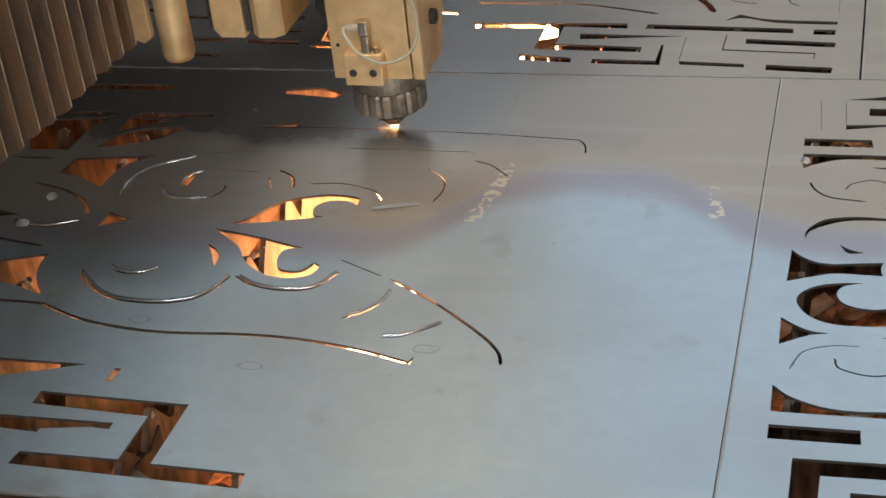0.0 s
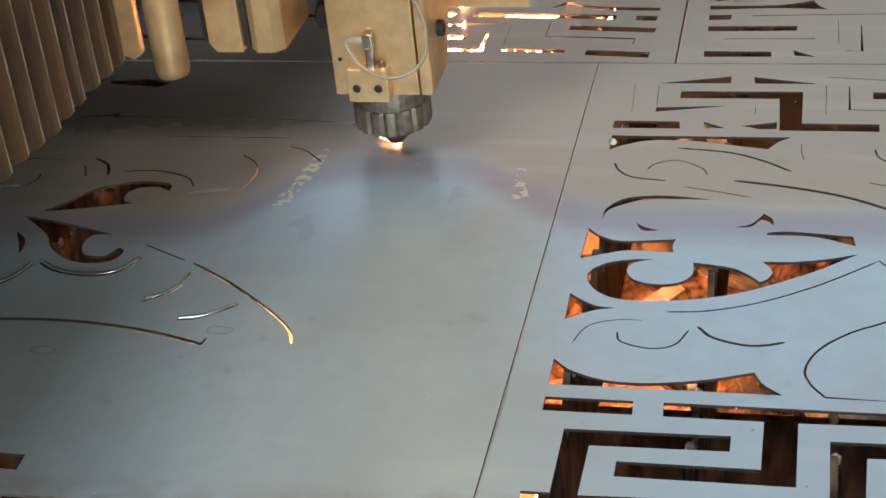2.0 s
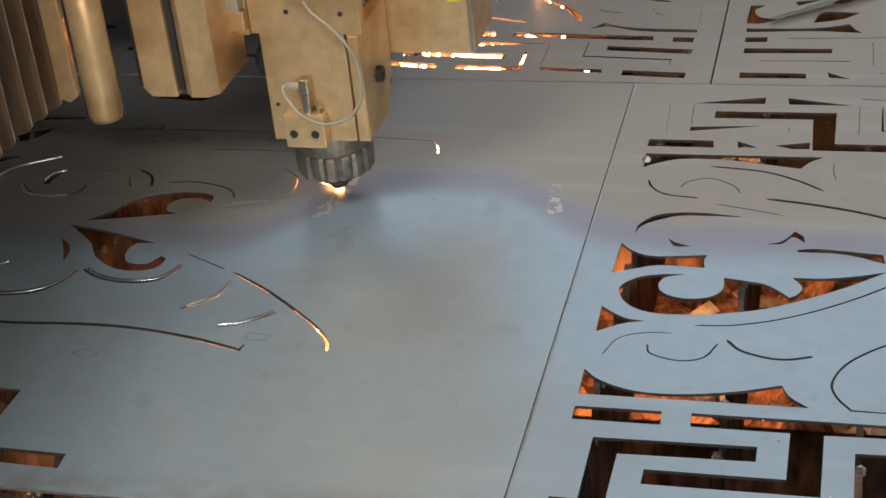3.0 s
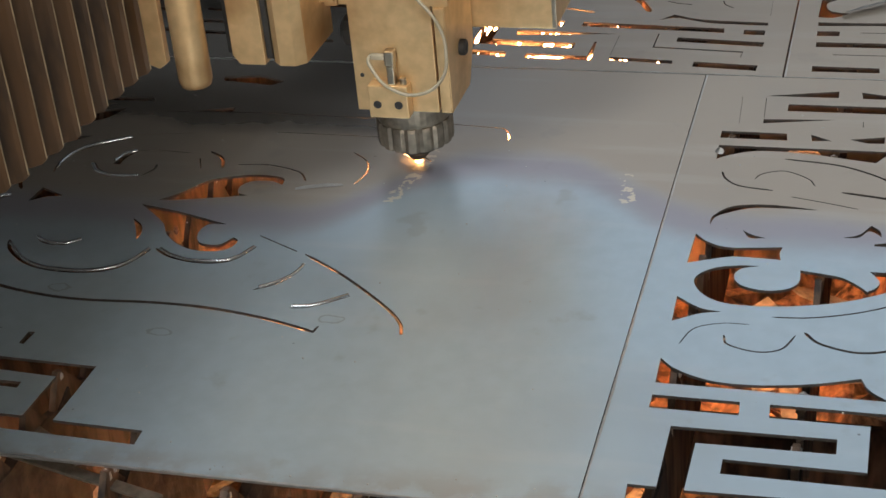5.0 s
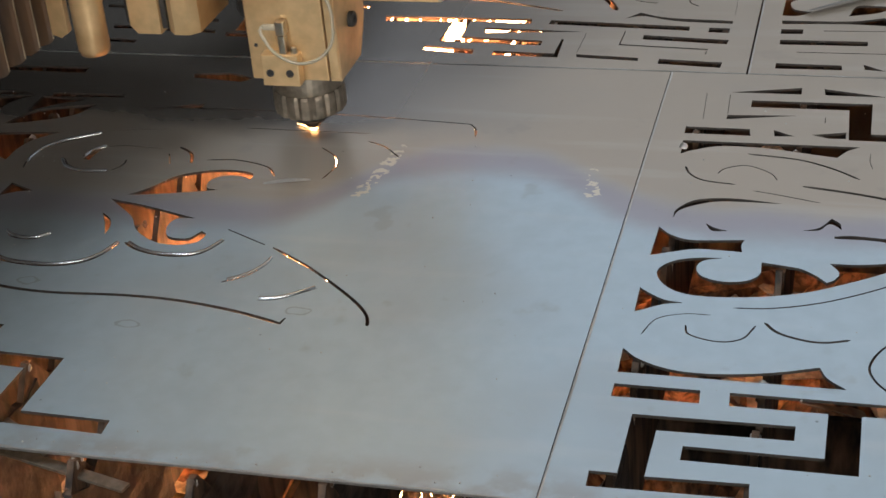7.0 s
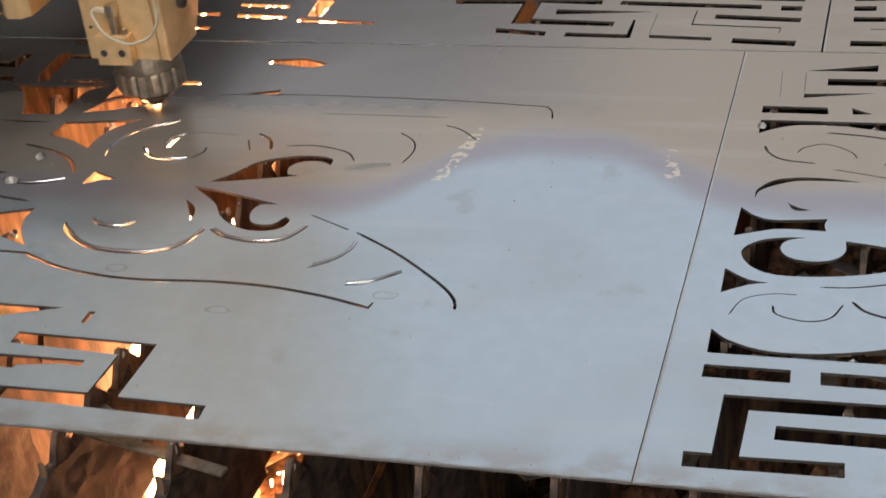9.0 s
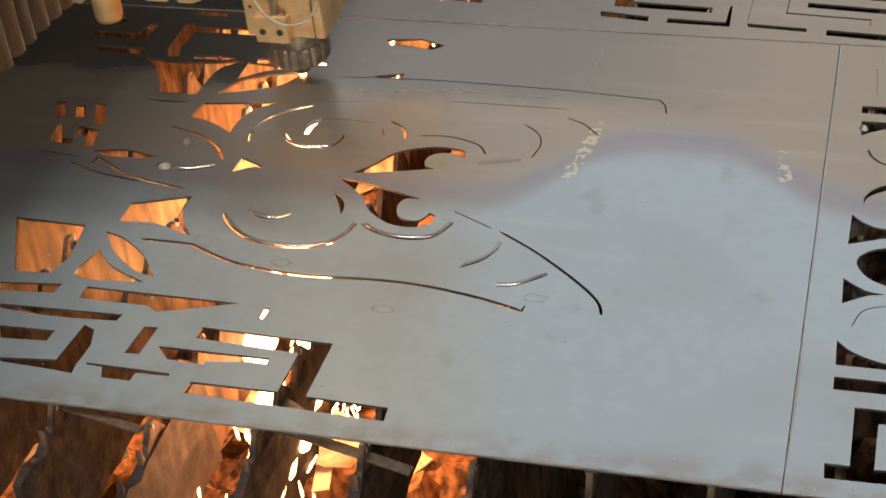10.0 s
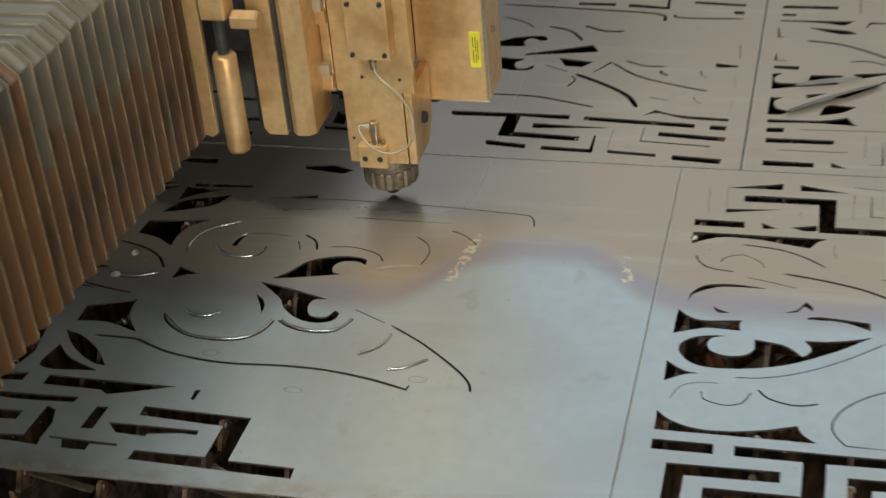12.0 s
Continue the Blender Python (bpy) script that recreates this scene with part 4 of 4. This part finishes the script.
def cutting_head():
    top = new("cutting_head")
    # lower body with a slanted right flank
    part("sensor_body", prism([(-0.042, 0.084), (0.044, 0.084), (0.044, 0.2), (-0.042, 0.2)], -0.050, 0.03, 0.0012), GOLD, top)
    o = [(-0.050, 0.084), (0.020, 0.084), (0.045, 0.125), (0.045, 0.2), (-0.050, 0.2)]
    flank = prism(o, 0, 0.012, 0.001)
    flank.transform(Matrix(((0, 1, 0, 0.046), (1, 0, 0, 0), (0, 0, 1, 0), (0, 0, 0, 1))))
    bmesh.ops.recalc_face_normals(flank, faces=flank.faces[:])
    part("flank_plate", flank, GOLD, top)
    part("clamp_screw", lathe([(0.0085, 0), (0.0085, 0.005), (0.0075, 0.0065), (0.004, 0.0065), (0.004, 0.003)], 20, pose(0.0580, -0.006, 0.137, 0, 90, 0)), DARK, top)
    part("upper_plate", box(-0.050, 0.062, -0.050, -0.036, 0.198, 0.80, 0.0012), GOLD, top)
    part("rear_body", box(-0.038, 0.040, -0.034, 0.05, 0.202, 0.80, 0.002), GOLD, top)
    for x, z in ((-0.011, 0.221), (0.043, 0.219), (-0.011, 0.40), (0.043, 0.40)):
        part("screw_hole", lathe([(0.0026, -0.001), (0.0026, 0.0006), (0.0014, 0.0006)], 12, pose(x, -0.0502, z, 90, 0, 0)), RUBBER, top)
    cap = part("sensor_cap", box(-0.019, 0.042, -0.078, -0.0505, 0.262, 0.355, 0.0025), GOLD, top)
    for x in (-0.011, 0.034):
        for z in (0.270, 0.345):
            bolt(cap, x, -0.0785, z, 0.0036)
    part("cable_gland", lathe([(0.005, -0.016), (0.0055, -0.004), (0.0035, -0.003), (0.0035, 0.004)], 14, pose(0.012, -0.064, 0.258)), BRUSHED, top)
    # cover with its sticker
    cover = part("side_cover", box(0.0400, 0.145, 0.0505, 0.140, 0.134, 0.80, 0.0025), GOLD, top)
    part("cover_edge", box(0.1415, 0.1462, 0.0488, 0.0503, 0.136, 0.80, 0.0005), BRUSHED, cover, "bare bright edge of the cover")
    stick = part("sticker", prism([(x + 0.1283 + 0.0024 * c, z + 0.219 + 0.0024 * s) for x, z, c, s in ((-0.0054, -0.0256, -1, 0), (-0.0054, -0.0256, -0.7, -0.7), (-0.0054, -0.0256, 0, -1), (0.0054, -0.0256, 0, -1), (0.0054, -0.0256, 0.7, -0.7), (0.0054, -0.0256, 1, 0), (0.0054, 0.0256, 1, 0), (0.0054, 0.0256, 0.7, 0.7), (0.0054, 0.0256, 0, 1), (-0.0054, 0.0256, 0, 1), (-0.0054, 0.0256, -0.7, 0.7), (-0.0054, 0.0256, -1, 0))], 0.0490, 0.0502), YELLOW, cover, "yellow warning sticker with tiny print")
    for x, z0, z1 in ((0.1252, 0.199, 0.218), (0.1252, 0.222, 0.239), (0.1290, 0.199, 0.212), (0.1290, 0.216, 0.239), (0.1318, 0.203, 0.234)):
        part("print_bar", box(x, x + 0.0011, 0.0486, 0.0489, z0, z1), SLAT, stick)
    part("cover_screw", lathe([(0.006, 0), (0.006, 0.003), (0.004, 0.005)], 16, pose(0.1452, 0.09, 0.234, 0, 90, 0)), BRUSHED, cover)
    # sensor block with the plug and its cable
    block = part("sensor_block", box(-0.0245, 0.0170, -0.066, -0.0505, 0.0835, 0.1185, 0.0015), GOLD, top)
    for x in (-0.0150, 0.0070):
        part("socket", lathe([(0.0042, 0.0), (0.0042, 0.0008), (0.0028, 0.0012), (0.0028, 0.0002)], 18, pose(x, -0.0662, 0.0985, 90, 0, 0)), RUBBER, block)
    part("plug", box(-0.0035, 0.0045, -0.063, -0.0535, 0.1185, 0.139, 0.0015), BRUSHED, top)
    part("plug", box(-0.0045, 0.0055, -0.064, -0.0525, 0.1395, 0.155, 0.0018), BRUSHED, top)
    part("plug_screw", lathe([(0.0035, 0), (0.0035, 0.006), (0.0025, 0.0068)], 12, pose(0.0115, -0.058, 0.1185)), BRUSHED, top)
    part("plug", box(-0.0195, -0.0045, -0.062, -0.0555, 0.1445, 0.1505, 0.002), CABLE, top)
    part("screw_hole", lathe([(0.0022, -0.001), (0.0022, 0.0006), (0.0012, 0.0006)], 12, pose(-0.0335, -0.0502, 0.123, 90, 0, 0)), RUBBER, top)
    part("edge_strip", box(0.0475, 0.0575, -0.0535, -0.0505, 0.086, 0.197, 0.0008), GOLD, top)
    part("sensor_cable", tube([(0.012, -0.064, 0.244), (0.017, -0.066, 0.232), (0.040, -0.068, 0.210), (0.056, -0.069, 0.188), (0.062, -0.069, 0.160), (0.055, -0.072, 0.130), (0.032, -0.076, 0.116), (0.006, -0.076, 0.120), (-0.014, -0.070, 0.136), (-0.0200, -0.060, 0.148), (-0.014, -0.059, 0.148)], 0.0017), CABLE, top, "cream sensor cable in a loose loop")
    # nozzle seat: ceramic neck, knurled collar, nozzle
    part("neck", lathe([(0.038, 0.056), (0.0385, 0.060), (0.0385, 0.0835), (0.030, 0.0835)], 40), COLLAR, top, smooth=False)
    ring = bmesh.new()
    n = 64
    prof = [(0.0335, 0.028), (0.0395, 0.030), (0.0405, 0.034), (0.0405, 0.053), (0.0395, 0.0565), (0.036, 0.057)]
    rings = []
    for i, (r, z) in enumerate(prof):
        rings.append([])
        for k in range(n):
            cut = 0.0022 if k % 4 == 0 and 0 < i < 5 else 0.0
            a = 2 * math.pi * k / n
            rings[-1].append(ring.verts.new(((r - cut) * math.cos(a), (r - cut) * math.sin(a), z)))
    for a, c in zip(rings, rings[1:]):
        for k in range(n):
            ring.faces.new((a[k], a[(k + 1) % n], c[(k + 1) % n], c[k]))
    ring.faces.new(rings[0][::-1])
    ring.faces.new(rings[-1])
    part("collar", ring, COLLAR, top, "knurled steel locking collar")
    part("nozzle", lathe([(0.0030, 0.0045), (0.0075, 0.0060), (0.0150, 0.0145), (0.0240, 0.0205), (0.0300, 0.0276)], 28), DARK, top, "sooty copper nozzle")
    part("air_fitting", lathe([(0.012, 0), (0.016, 0.004), (0.016, 0.02), (0.011, 0.024)], 10, pose(-0.043, 0.0, 0.150, 0, -90, 0)), RUBBER, top)
    # lifting rail at the left of the head
    part("lift_rail", prism([(-0.140, 0.170), (-0.133, 0.161), (-0.1065, 0.161), (-0.1065, 0.80), (-0.140, 0.80)], -0.117, -0.03, 0.001), GOLD, top)
    cov = prism([(-0.1005, 0.161), (-0.0665, 0.161), (-0.0665, 0.80), (-0.1005, 0.80)], -0.117, -0.03)
    bmesh.ops.bevel(cov, geom=[e for e in cov.edges if abs(e.verts[0].co.z - e.verts[1].co.z) > 0.1 and e.verts[0].co.y < -0.1], offset=0.009, segments=1, affect="EDGES")
    part("rail_cover", cov, GOLD, top)
    part("rail_slot", box(-0.1063, -0.1007, -0.112, -0.03, 0.166, 0.80), RUBBER, top)
    arm = part("lift_bracket", box(-0.0660, -0.052, -0.048, 0.02, 0.195, 0.80, 0.002), GOLD, top)
    for z in (0.225, 0.325):
        part("stop_tab", box(-0.070, -0.054, -0.062, -0.0485, z, z + 0.018, 0.0015), CABLE, arm, "pale plastic end stop")
        part("stop_base", box(-0.074, -0.052, -0.058, -0.0485, z - 0.022, z - 0.001, 0.0015), GOLD, arm)
    # air cylinder and the strip that holds the bellows
    cyl = part("air_cylinder", lathe([(0.009, 0.152), (0.0145, 0.154), (0.0165, 0.160), (0.0165, 0.298), (0.0135, 0.302)], 28, pose(-0.167, -0.150, 0)), GOLD, top, "stained golden air cylinder", True)
    part("piston_rod", lathe([(0.008, 0.302), (0.008, 0.355)], 16, pose(-0.167, -0.150, 0)), DARK, cyl)
    part("cylinder_cap", box(-0.185, -0.149, -0.168, -0.132, 0.357, 0.80, 0.004), GOLD, cyl)
    part("cross_bolt", lathe([(0.014, 0), (0.014, 0.034), (0.011, 0.037)], 6, pose(-0.146, -0.150, 0.352, 0, 90, 0)), GOLD, top)
    part("guard_plate", box(-0.152, -0.142, -0.10, -0.03, 0.165, 0.80, 0.001), DARK, top)
    part("bellows_strip", prism([(-0.224, 0.163), (-0.214, 0.159), (-0.205, 0.165), (-0.200, 0.80), (-0.224, 0.80)], -0.130, -0.121, 0.0012), GOLD, top, "bright folded strip at the bellows' end")
    # carriage plate; behind it an unseen dark block added to darken the sheet's reflections
    part("carriage", box(-0.262, 0.035, 0.055, 0.09, 0.20, 0.95, 0.003), DARK, top)
    part("unseen_beam", prism([(-2.40, 0.24), (-0.28, 0.24), (-0.28, 0.40), (-0.52, 0.52), (-0.72, 0.74), (-0.72, 1.25), (-2.40, 1.25)], 0.22, 1.20, 0.004), DARK, top, "unseen dark block added for the sheet to reflect")
    return tagged(top, "champagne laser cutting head with cream sensor cable", "cutting head")


head = cutting_head()


# ---- the pleated bellows over the beam ----
def bellows():
    top = new("beam_bellows")
    pitch, depth = 0.031, 0.016
    height, width = 0.322, 0.34
    # one fold: a ridge between two valleys, over the side, the top and the far side
    b = bmesh.new()
    rows = []
    for y, inset in ((0.0, depth), (pitch * 0.42, depth * 0.25), (pitch * 0.5, 0.0), (pitch * 0.58, depth * 0.25), (pitch, depth)):
        i = inset
        rows.append([b.verts.new(c) for c in ((-i, y, 0.004 * (i == 0)), (-i, y, height - 0.022 - i), (-0.022 - i, y, height - i), (-width + 0.022 + i, y, height - i), (-width + i, y, height - 0.022 - i), (-width + i, y, 0.0))])
    for a, c in zip(rows, rows[1:]):
        for k in range(5):
            b.faces.new((a[k], a[k + 1], c[k + 1], c[k]))
    bmesh.ops.recalc_face_normals(b, faces=b.faces[:])
    bmesh.ops.solidify(b, geom=b.faces[:], thickness=0.0012)
    me = bpy.data.meshes.new("fold")
    b.to_mesh(me)
    b.free()
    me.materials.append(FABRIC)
    brown_fold = me.copy()
    brown_fold.materials[0] = FABRIC_BROWN
    # a thin pale strip along the crease of each ridge
    b = bmesh.new()
    line = [(0.0, 0.004), (0.0, height - 0.022), (-0.022, height), (-width + 0.022, height)]
    for (xa, za), (xb, zb) in zip(line, line[1:]):
        q = [(xa, -0.0003, za), (xa, 0.0003, za), (xb, 0.0003, zb), (xb, -0.0003, zb)]
        b.faces.new([b.verts.new((x + 0.0006, y + pitch * 0.5, z + 0.0006)) for x, y, z in q])
    bmesh.ops.remove_doubles(b, verts=b.verts[:], dist=1e-5)
    bmesh.ops.recalc_face_normals(b, faces=b.faces[:])
    bmesh.ops.solidify(b, geom=b.faces[:], thickness=0.0012)
    pale_strip = bpy.data.meshes.new("crease")
    b.to_mesh(pale_strip)
    b.free()
    pale_strip.materials.append(CREASE)
    rng = random.Random(5)
    for k in range(32):
        ob = new("fold", brown_fold if k > 13 or k < 2 else me)
        ob.parent = top
        ob.matrix_basis = pose(rng.uniform(-0.0015, 0.0015), -pitch * (k + 1), 0.0020 * k + rng.uniform(-0.003, 0.003), 0, 0, 0)
        line = new("crease", pale_strip)
        line.parent = ob
    part("end_frame", box(-0.34, -0.004, -0.002, 0.006, 0.004, 0.34, 0.001), DARK, top)
    return tagged(top, "brown pleated bellows with pale creases along the beam", "bellows")


beam_bellows = bellows()


# ---- the sparks ----
def sparks():
    jet = new("spark_jet")
    rng = random.Random(8)
    b = lathe([(0.012, -0.43), (0.036, -0.40), (0.030, -0.27), (0.020, -0.15), (0.008, -0.05), (0.0016, -0.004)], 12)
    part("core", b, SPARK, jet)
    b = bmesh.new()
    for k in range(90):
        z = -rng.uniform(0.05, 0.62)
        r = 0.02 + 0.16 * abs(z) * rng.random()
        a = rng.uniform(0, 2 * math.pi)
        length = rng.uniform(0.006, 0.03)
        m = pose(r * math.cos(a), r * math.sin(a), z, rng.uniform(-25, 25), rng.uniform(-25, 25), 0)
        lathe([(0.0002, -length), (0.0011, 0), (0.0002, length * 0.4)], 5, m, b)
    tagged(part("streaks", b, SPARK, jet), kind="stuff")
    b = bmesh.new()
    for k in range(110):
        y = rng.uniform(-0.18, 0.85)
        length = rng.uniform(0.008, 0.030)
        m = pose(rng.uniform(-0.03, 0.03), y, -rng.uniform(0.05, 0.16) - 0.12 * abs(y), 90 + rng.uniform(-25, 25), 0, rng.uniform(-12, 12))
        lathe([(0.0002, -length), (0.0016, 0), (0.0002, length * 0.5)], 5, m, b)
    tagged(part("spray", b, SPARK, jet), kind="stuff")
    b = bmesh.new()
    for k in range(150):
        # the fan thrown back under the sheet
        y = rng.uniform(0.12, 0.95)
        length = rng.uniform(0.03, 0.09)
        m = pose(rng.uniform(-0.16, 0.16) * (0.3 + y), y, -0.03 - rng.uniform(0.0, 0.20) * (0.3 + y), 90 + rng.uniform(-8, 22), 0, rng.uniform(-10, 10))
        lathe([(0.0003, -length), (0.0030, 0), (0.0003, length * 0.5)], 5, m, b)
    tagged(part("fan", b, SPARK, jet), kind="stuff")
    for k in range(16):
        # the plume that licks back along the underside of the sheet
        d = 0.11 + 0.36 * k / 15
        length, r = rng.uniform(0.025, 0.050), rng.uniform(0.007, 0.013)
        m = pose(0.10 * d + rng.gauss(0, 0.07 * d), d, -0.034 - 0.06 * d - rng.uniform(0, 0.012), 90, 0, rng.uniform(60, 110))
        part("plume", lathe([(0.0008, -length), (r * 0.8, -length * 0.5), (r, 0), (r * 0.7, length * 0.5), (0.0008, length)], 9, m), SPRAY, jet, smooth=True)
    tip = bmesh.new()
    bmesh.ops.create_icosphere(tip, subdivisions=2, radius=0.0038, matrix=pose(0, 0, 0.0018) @ Matrix.Diagonal((1.25, 1, 0.7, 1)))
    part("tip_glow", tip, TIP, jet)
    for k in range(4):
        # short rays thrown out over the sheet
        length = rng.uniform(0.008, 0.026)
        m = pose(0, 0, 0.0025, 0, 0, 160 + rng.uniform(-70, 70)) @ pose(0.004, 0, 0, 0, 84 - rng.uniform(0, 10), 0)
        part("ray", lathe([(0.0011, 0.0), (0.0007, length * 0.6), (0.0001, length)], 6, m), TIP, jet)
    return tagged(jet, "white-hot sparks shot down from the cut", "sparks")


spark_jet = sparks()


def stream():
    """The burst of glowing metal that runs on under the sheet, away from the cut."""
    top = new("spark_stream")
    rng = random.Random(17)
    for k in range(30):
        y = -0.04 - 0.60 * (k / 29) ** 1.1
        wide = 0.010 + 0.055 * abs(y)
        length = rng.uniform(0.018, 0.050)
        r = rng.uniform(0.009, 0.021)
        m = pose(rng.uniform(-wide, wide), y, -r - rng.uniform(0.0, 0.008), 90, 0, rng.uniform(-15, 15))
        part("glowing_clot", lathe([(0.0006, -length), (r * 0.8, -length * 0.4), (r, length * 0.2), (r * 0.5, length * 0.8), (0.0006, length)], 8, m), SPRAY, top, smooth=True)
    b = bmesh.new()
    for k in range(160):
        y = rng.uniform(-0.72, -0.04)
        wide = 0.03 + 0.16 * abs(y)
        length = rng.uniform(0.006, 0.022)
        m = pose(rng.gauss(0, wide * 0.5), y, -0.016 - abs(rng.gauss(0, 0.02 + 0.04 * abs(y))), 90 + rng.uniform(-20, 20), 0, rng.uniform(-20, 20))
        lathe([(0.0002, -length), (0.0014, 0), (0.0002, length * 0.5)], 5, m, b)
    tagged(part("streaks", b, SPRAY, top), kind="stuff")
    return tagged(top, "white-hot spray of sparks under the steel sheet", "sparks")


spark_stream = stream()


# ---- small things left on the sheet ----
def sliver(x, y, z, length, width, turn, tilt, label):
    """A thin cut strip that has sprung up out of its slot."""
    b = bmesh.new()
    n = 10
    rows = []
    for k in range(n + 1):
        u = k / n - 0.5
        w = width / 2 * (1 - 0.5 * abs(2 * u) ** 3)
        rows.append([b.verts.new((u * length, s * w, 0.002 * math.cos(math.pi * u))) for s in (-1, 1)])
    for a, c in zip(rows, rows[1:]):
        b.faces.new((a[0], a[1], c[1], c[0]))
    bmesh.ops.solidify(b, geom=b.faces[:], thickness=0.0014)
    bmesh.ops.recalc_face_normals(b, faces=b.faces[:])
    ob = link("steel_sliver", b, SLIVER)
    ob.matrix_basis = pose(x, y, z, tilt, 0, turn)
    return tagged(ob, label, "sliver", "slivers on the sheet")


sliver(-0.397, 0.260, 0.0012, 0.050, 0.0045, 16, 25, "bright steel sliver sprung up beside a kerf")
sliver(-0.779, 0.248, 0.004, 0.012, 0.008, 60, 50, "small bright tab tipped up on the sheet")
sliver(-0.786, 0.192, 0.004, 0.014, 0.008, 20, 50, "small bright tab tipped up on the sheet")
sliver(0.004, 0.378, 0.003, 0.010, 0.007, -30, 40, "small bright tab at the corner of a cut-out")

sliver(0.169, 0.856, 0.004, 0.106, 0.01, 16, 20, "bright cut strip lying across the far openings")
sliver(0.179, 0.804, 0.004, 0.177, 0.016, 36, -18, "bright cut strip lying across the far openings")


def strip(x, y, z, length, width, turn, lean, label):
    """A straight offcut of sheet caught between the slats and the sheet."""
    b = box(-length / 2, length / 2, -width / 2, width / 2, -0.0014, 0.0014, 0.0004)
    ob = link("steel_strip", b, COLLAR)
    ob.matrix_basis = pose(x, y, z, lean, 0, turn)
    return tagged(ob, label, "steel strip", "strips under the sheet")


strip(-0.452, -0.203, -0.020, 0.170, 0.011, -14, 0, "grey steel strip caught under the sheet's edge")
strip(-0.715, -0.200, -0.020, 0.140, 0.010, -12, 0, "grey steel strip caught under the sheet's edge")
strip(-0.497, -0.165, -0.030, 0.070, 0.022, -30, 6, "short steel strip lying under a cut-out")


def spatter():
    """Beads of frozen metal scattered over the sheet."""
    rng = random.Random(21)
    b = bmesh.new()
    for k in range(170):
        x, y = rng.uniform(-0.95, 0.3), rng.uniform(-0.2, 0.5)
        if k < 60:
            y = -0.2105 + rng.uniform(0, 0.012)
        r = rng.uniform(0.0004, 0.0011)
        bead = bmesh.new()
        bmesh.ops.create_icosphere(bead, subdivisions=1, radius=r, matrix=pose(x, y, 0.0002))
        join(b, bead)
    return tagged(link("spatter_beads", b, SLIVER), "tiny bright beads of spatter on the sheet", "spatter", kind="stuff")


spatter()


# ---- the way of the head over the sheet: seconds, x, y ----
HEAD = [
    (0, -0.447, 0.433),
    (0.5, -0.376, 0.428),
    (1, -0.304, 0.420),
    (1.5, -0.235, 0.414),
    (2, -0.222, 0.369),
    (2.5, -0.258, 0.328),
    (3, -0.307, 0.297),
    (3.5, -0.363, 0.275),
    (3.7, -0.356, 0.292),
    (5.3, -0.305, 0.345),
    (5.5, -0.325, 0.363),
    (6, -0.301, 0.380),
    (6.5, -0.335, 0.386),
    (6.7, -0.363, 0.382),
    (8.3, -0.602, 0.409),
    (8.5, -0.629, 0.402),
    (8.8, -0.670, 0.387),
    (9, -0.698, 0.386),
    (9.5, -0.746, 0.385),
    (10, -0.691, 0.420),
    (10.5, -0.649, 0.445),
    (11, -0.576, 0.441),
    (11.5, -0.504, 0.437),
    (12, -0.448, 0.451),
]

SPRAY_SWING = [(0, 10, 12), (0.3, 13, 14), (0.6, 55, 10), (1.0, 64, 8), (3.5, 66, 8), (5.5, 66, 5), (6.5, 64, 5), (8.0, 50, 10), (8.4, 15, 22), (8.7, 15, 22), (9.0, 22, 20), (9.5, 6, 15), (10.0, 8, 14), (10.5, 9, 15), (11.0, 18, 8), (11.4, 12, 4), (11.9, 50, 5)]


def motions():
    walk(head, [(t, pose(x, y, 0)) for t, x, y in HEAD])
    walk(beam_bellows, [(t, pose(x - 0.229, y - 0.105, 0.148)) for t, x, y in HEAD])
    # the sparks trail behind the moving cut
    lit = []
    for k, (t, x, y) in enumerate(HEAD):
        (ta, xa, ya), (tb, xb, yb) = HEAD[max(k - 1, 0)], HEAD[min(k + 1, len(HEAD) - 1)]
        vx, vy = (xb - xa) / (tb - ta), (yb - ya) / (tb - ta)
        lit.append((t, pose(x, y, 0, -50 * vy, 50 * vx, 0)))
    x, y = HEAD[-1][1:]
    walk(spark_jet, lit[:-1] + [(11.9, pose(x, y, 0)), (12.0, pose(x, y, -2.2))])
    # the spray under the sheet swings: seconds, x, y, dip and turn in degrees
    spray = []
    for t, dip, turn in SPRAY_SWING:
        x, y = next((a[1] + (b[1] - a[1]) * (t - a[0]) / (b[0] - a[0]), a[2] + (b[2] - a[2]) * (t - a[0]) / (b[0] - a[0])) for a, b in zip(HEAD, HEAD[1:]) if a[0] <= t <= b[0])
        spray.append((t, pose(x, y, -0.010) @ pose(0, 0, 0, 0, 0, turn) @ pose(0, 0, 0, dip, 0, 0)))
    walk(spark_stream, spray + [(12.0, pose(*HEAD[-1][1:], -2.2) @ pose(0, 0, 0, 60, 0, 0))])


motions()
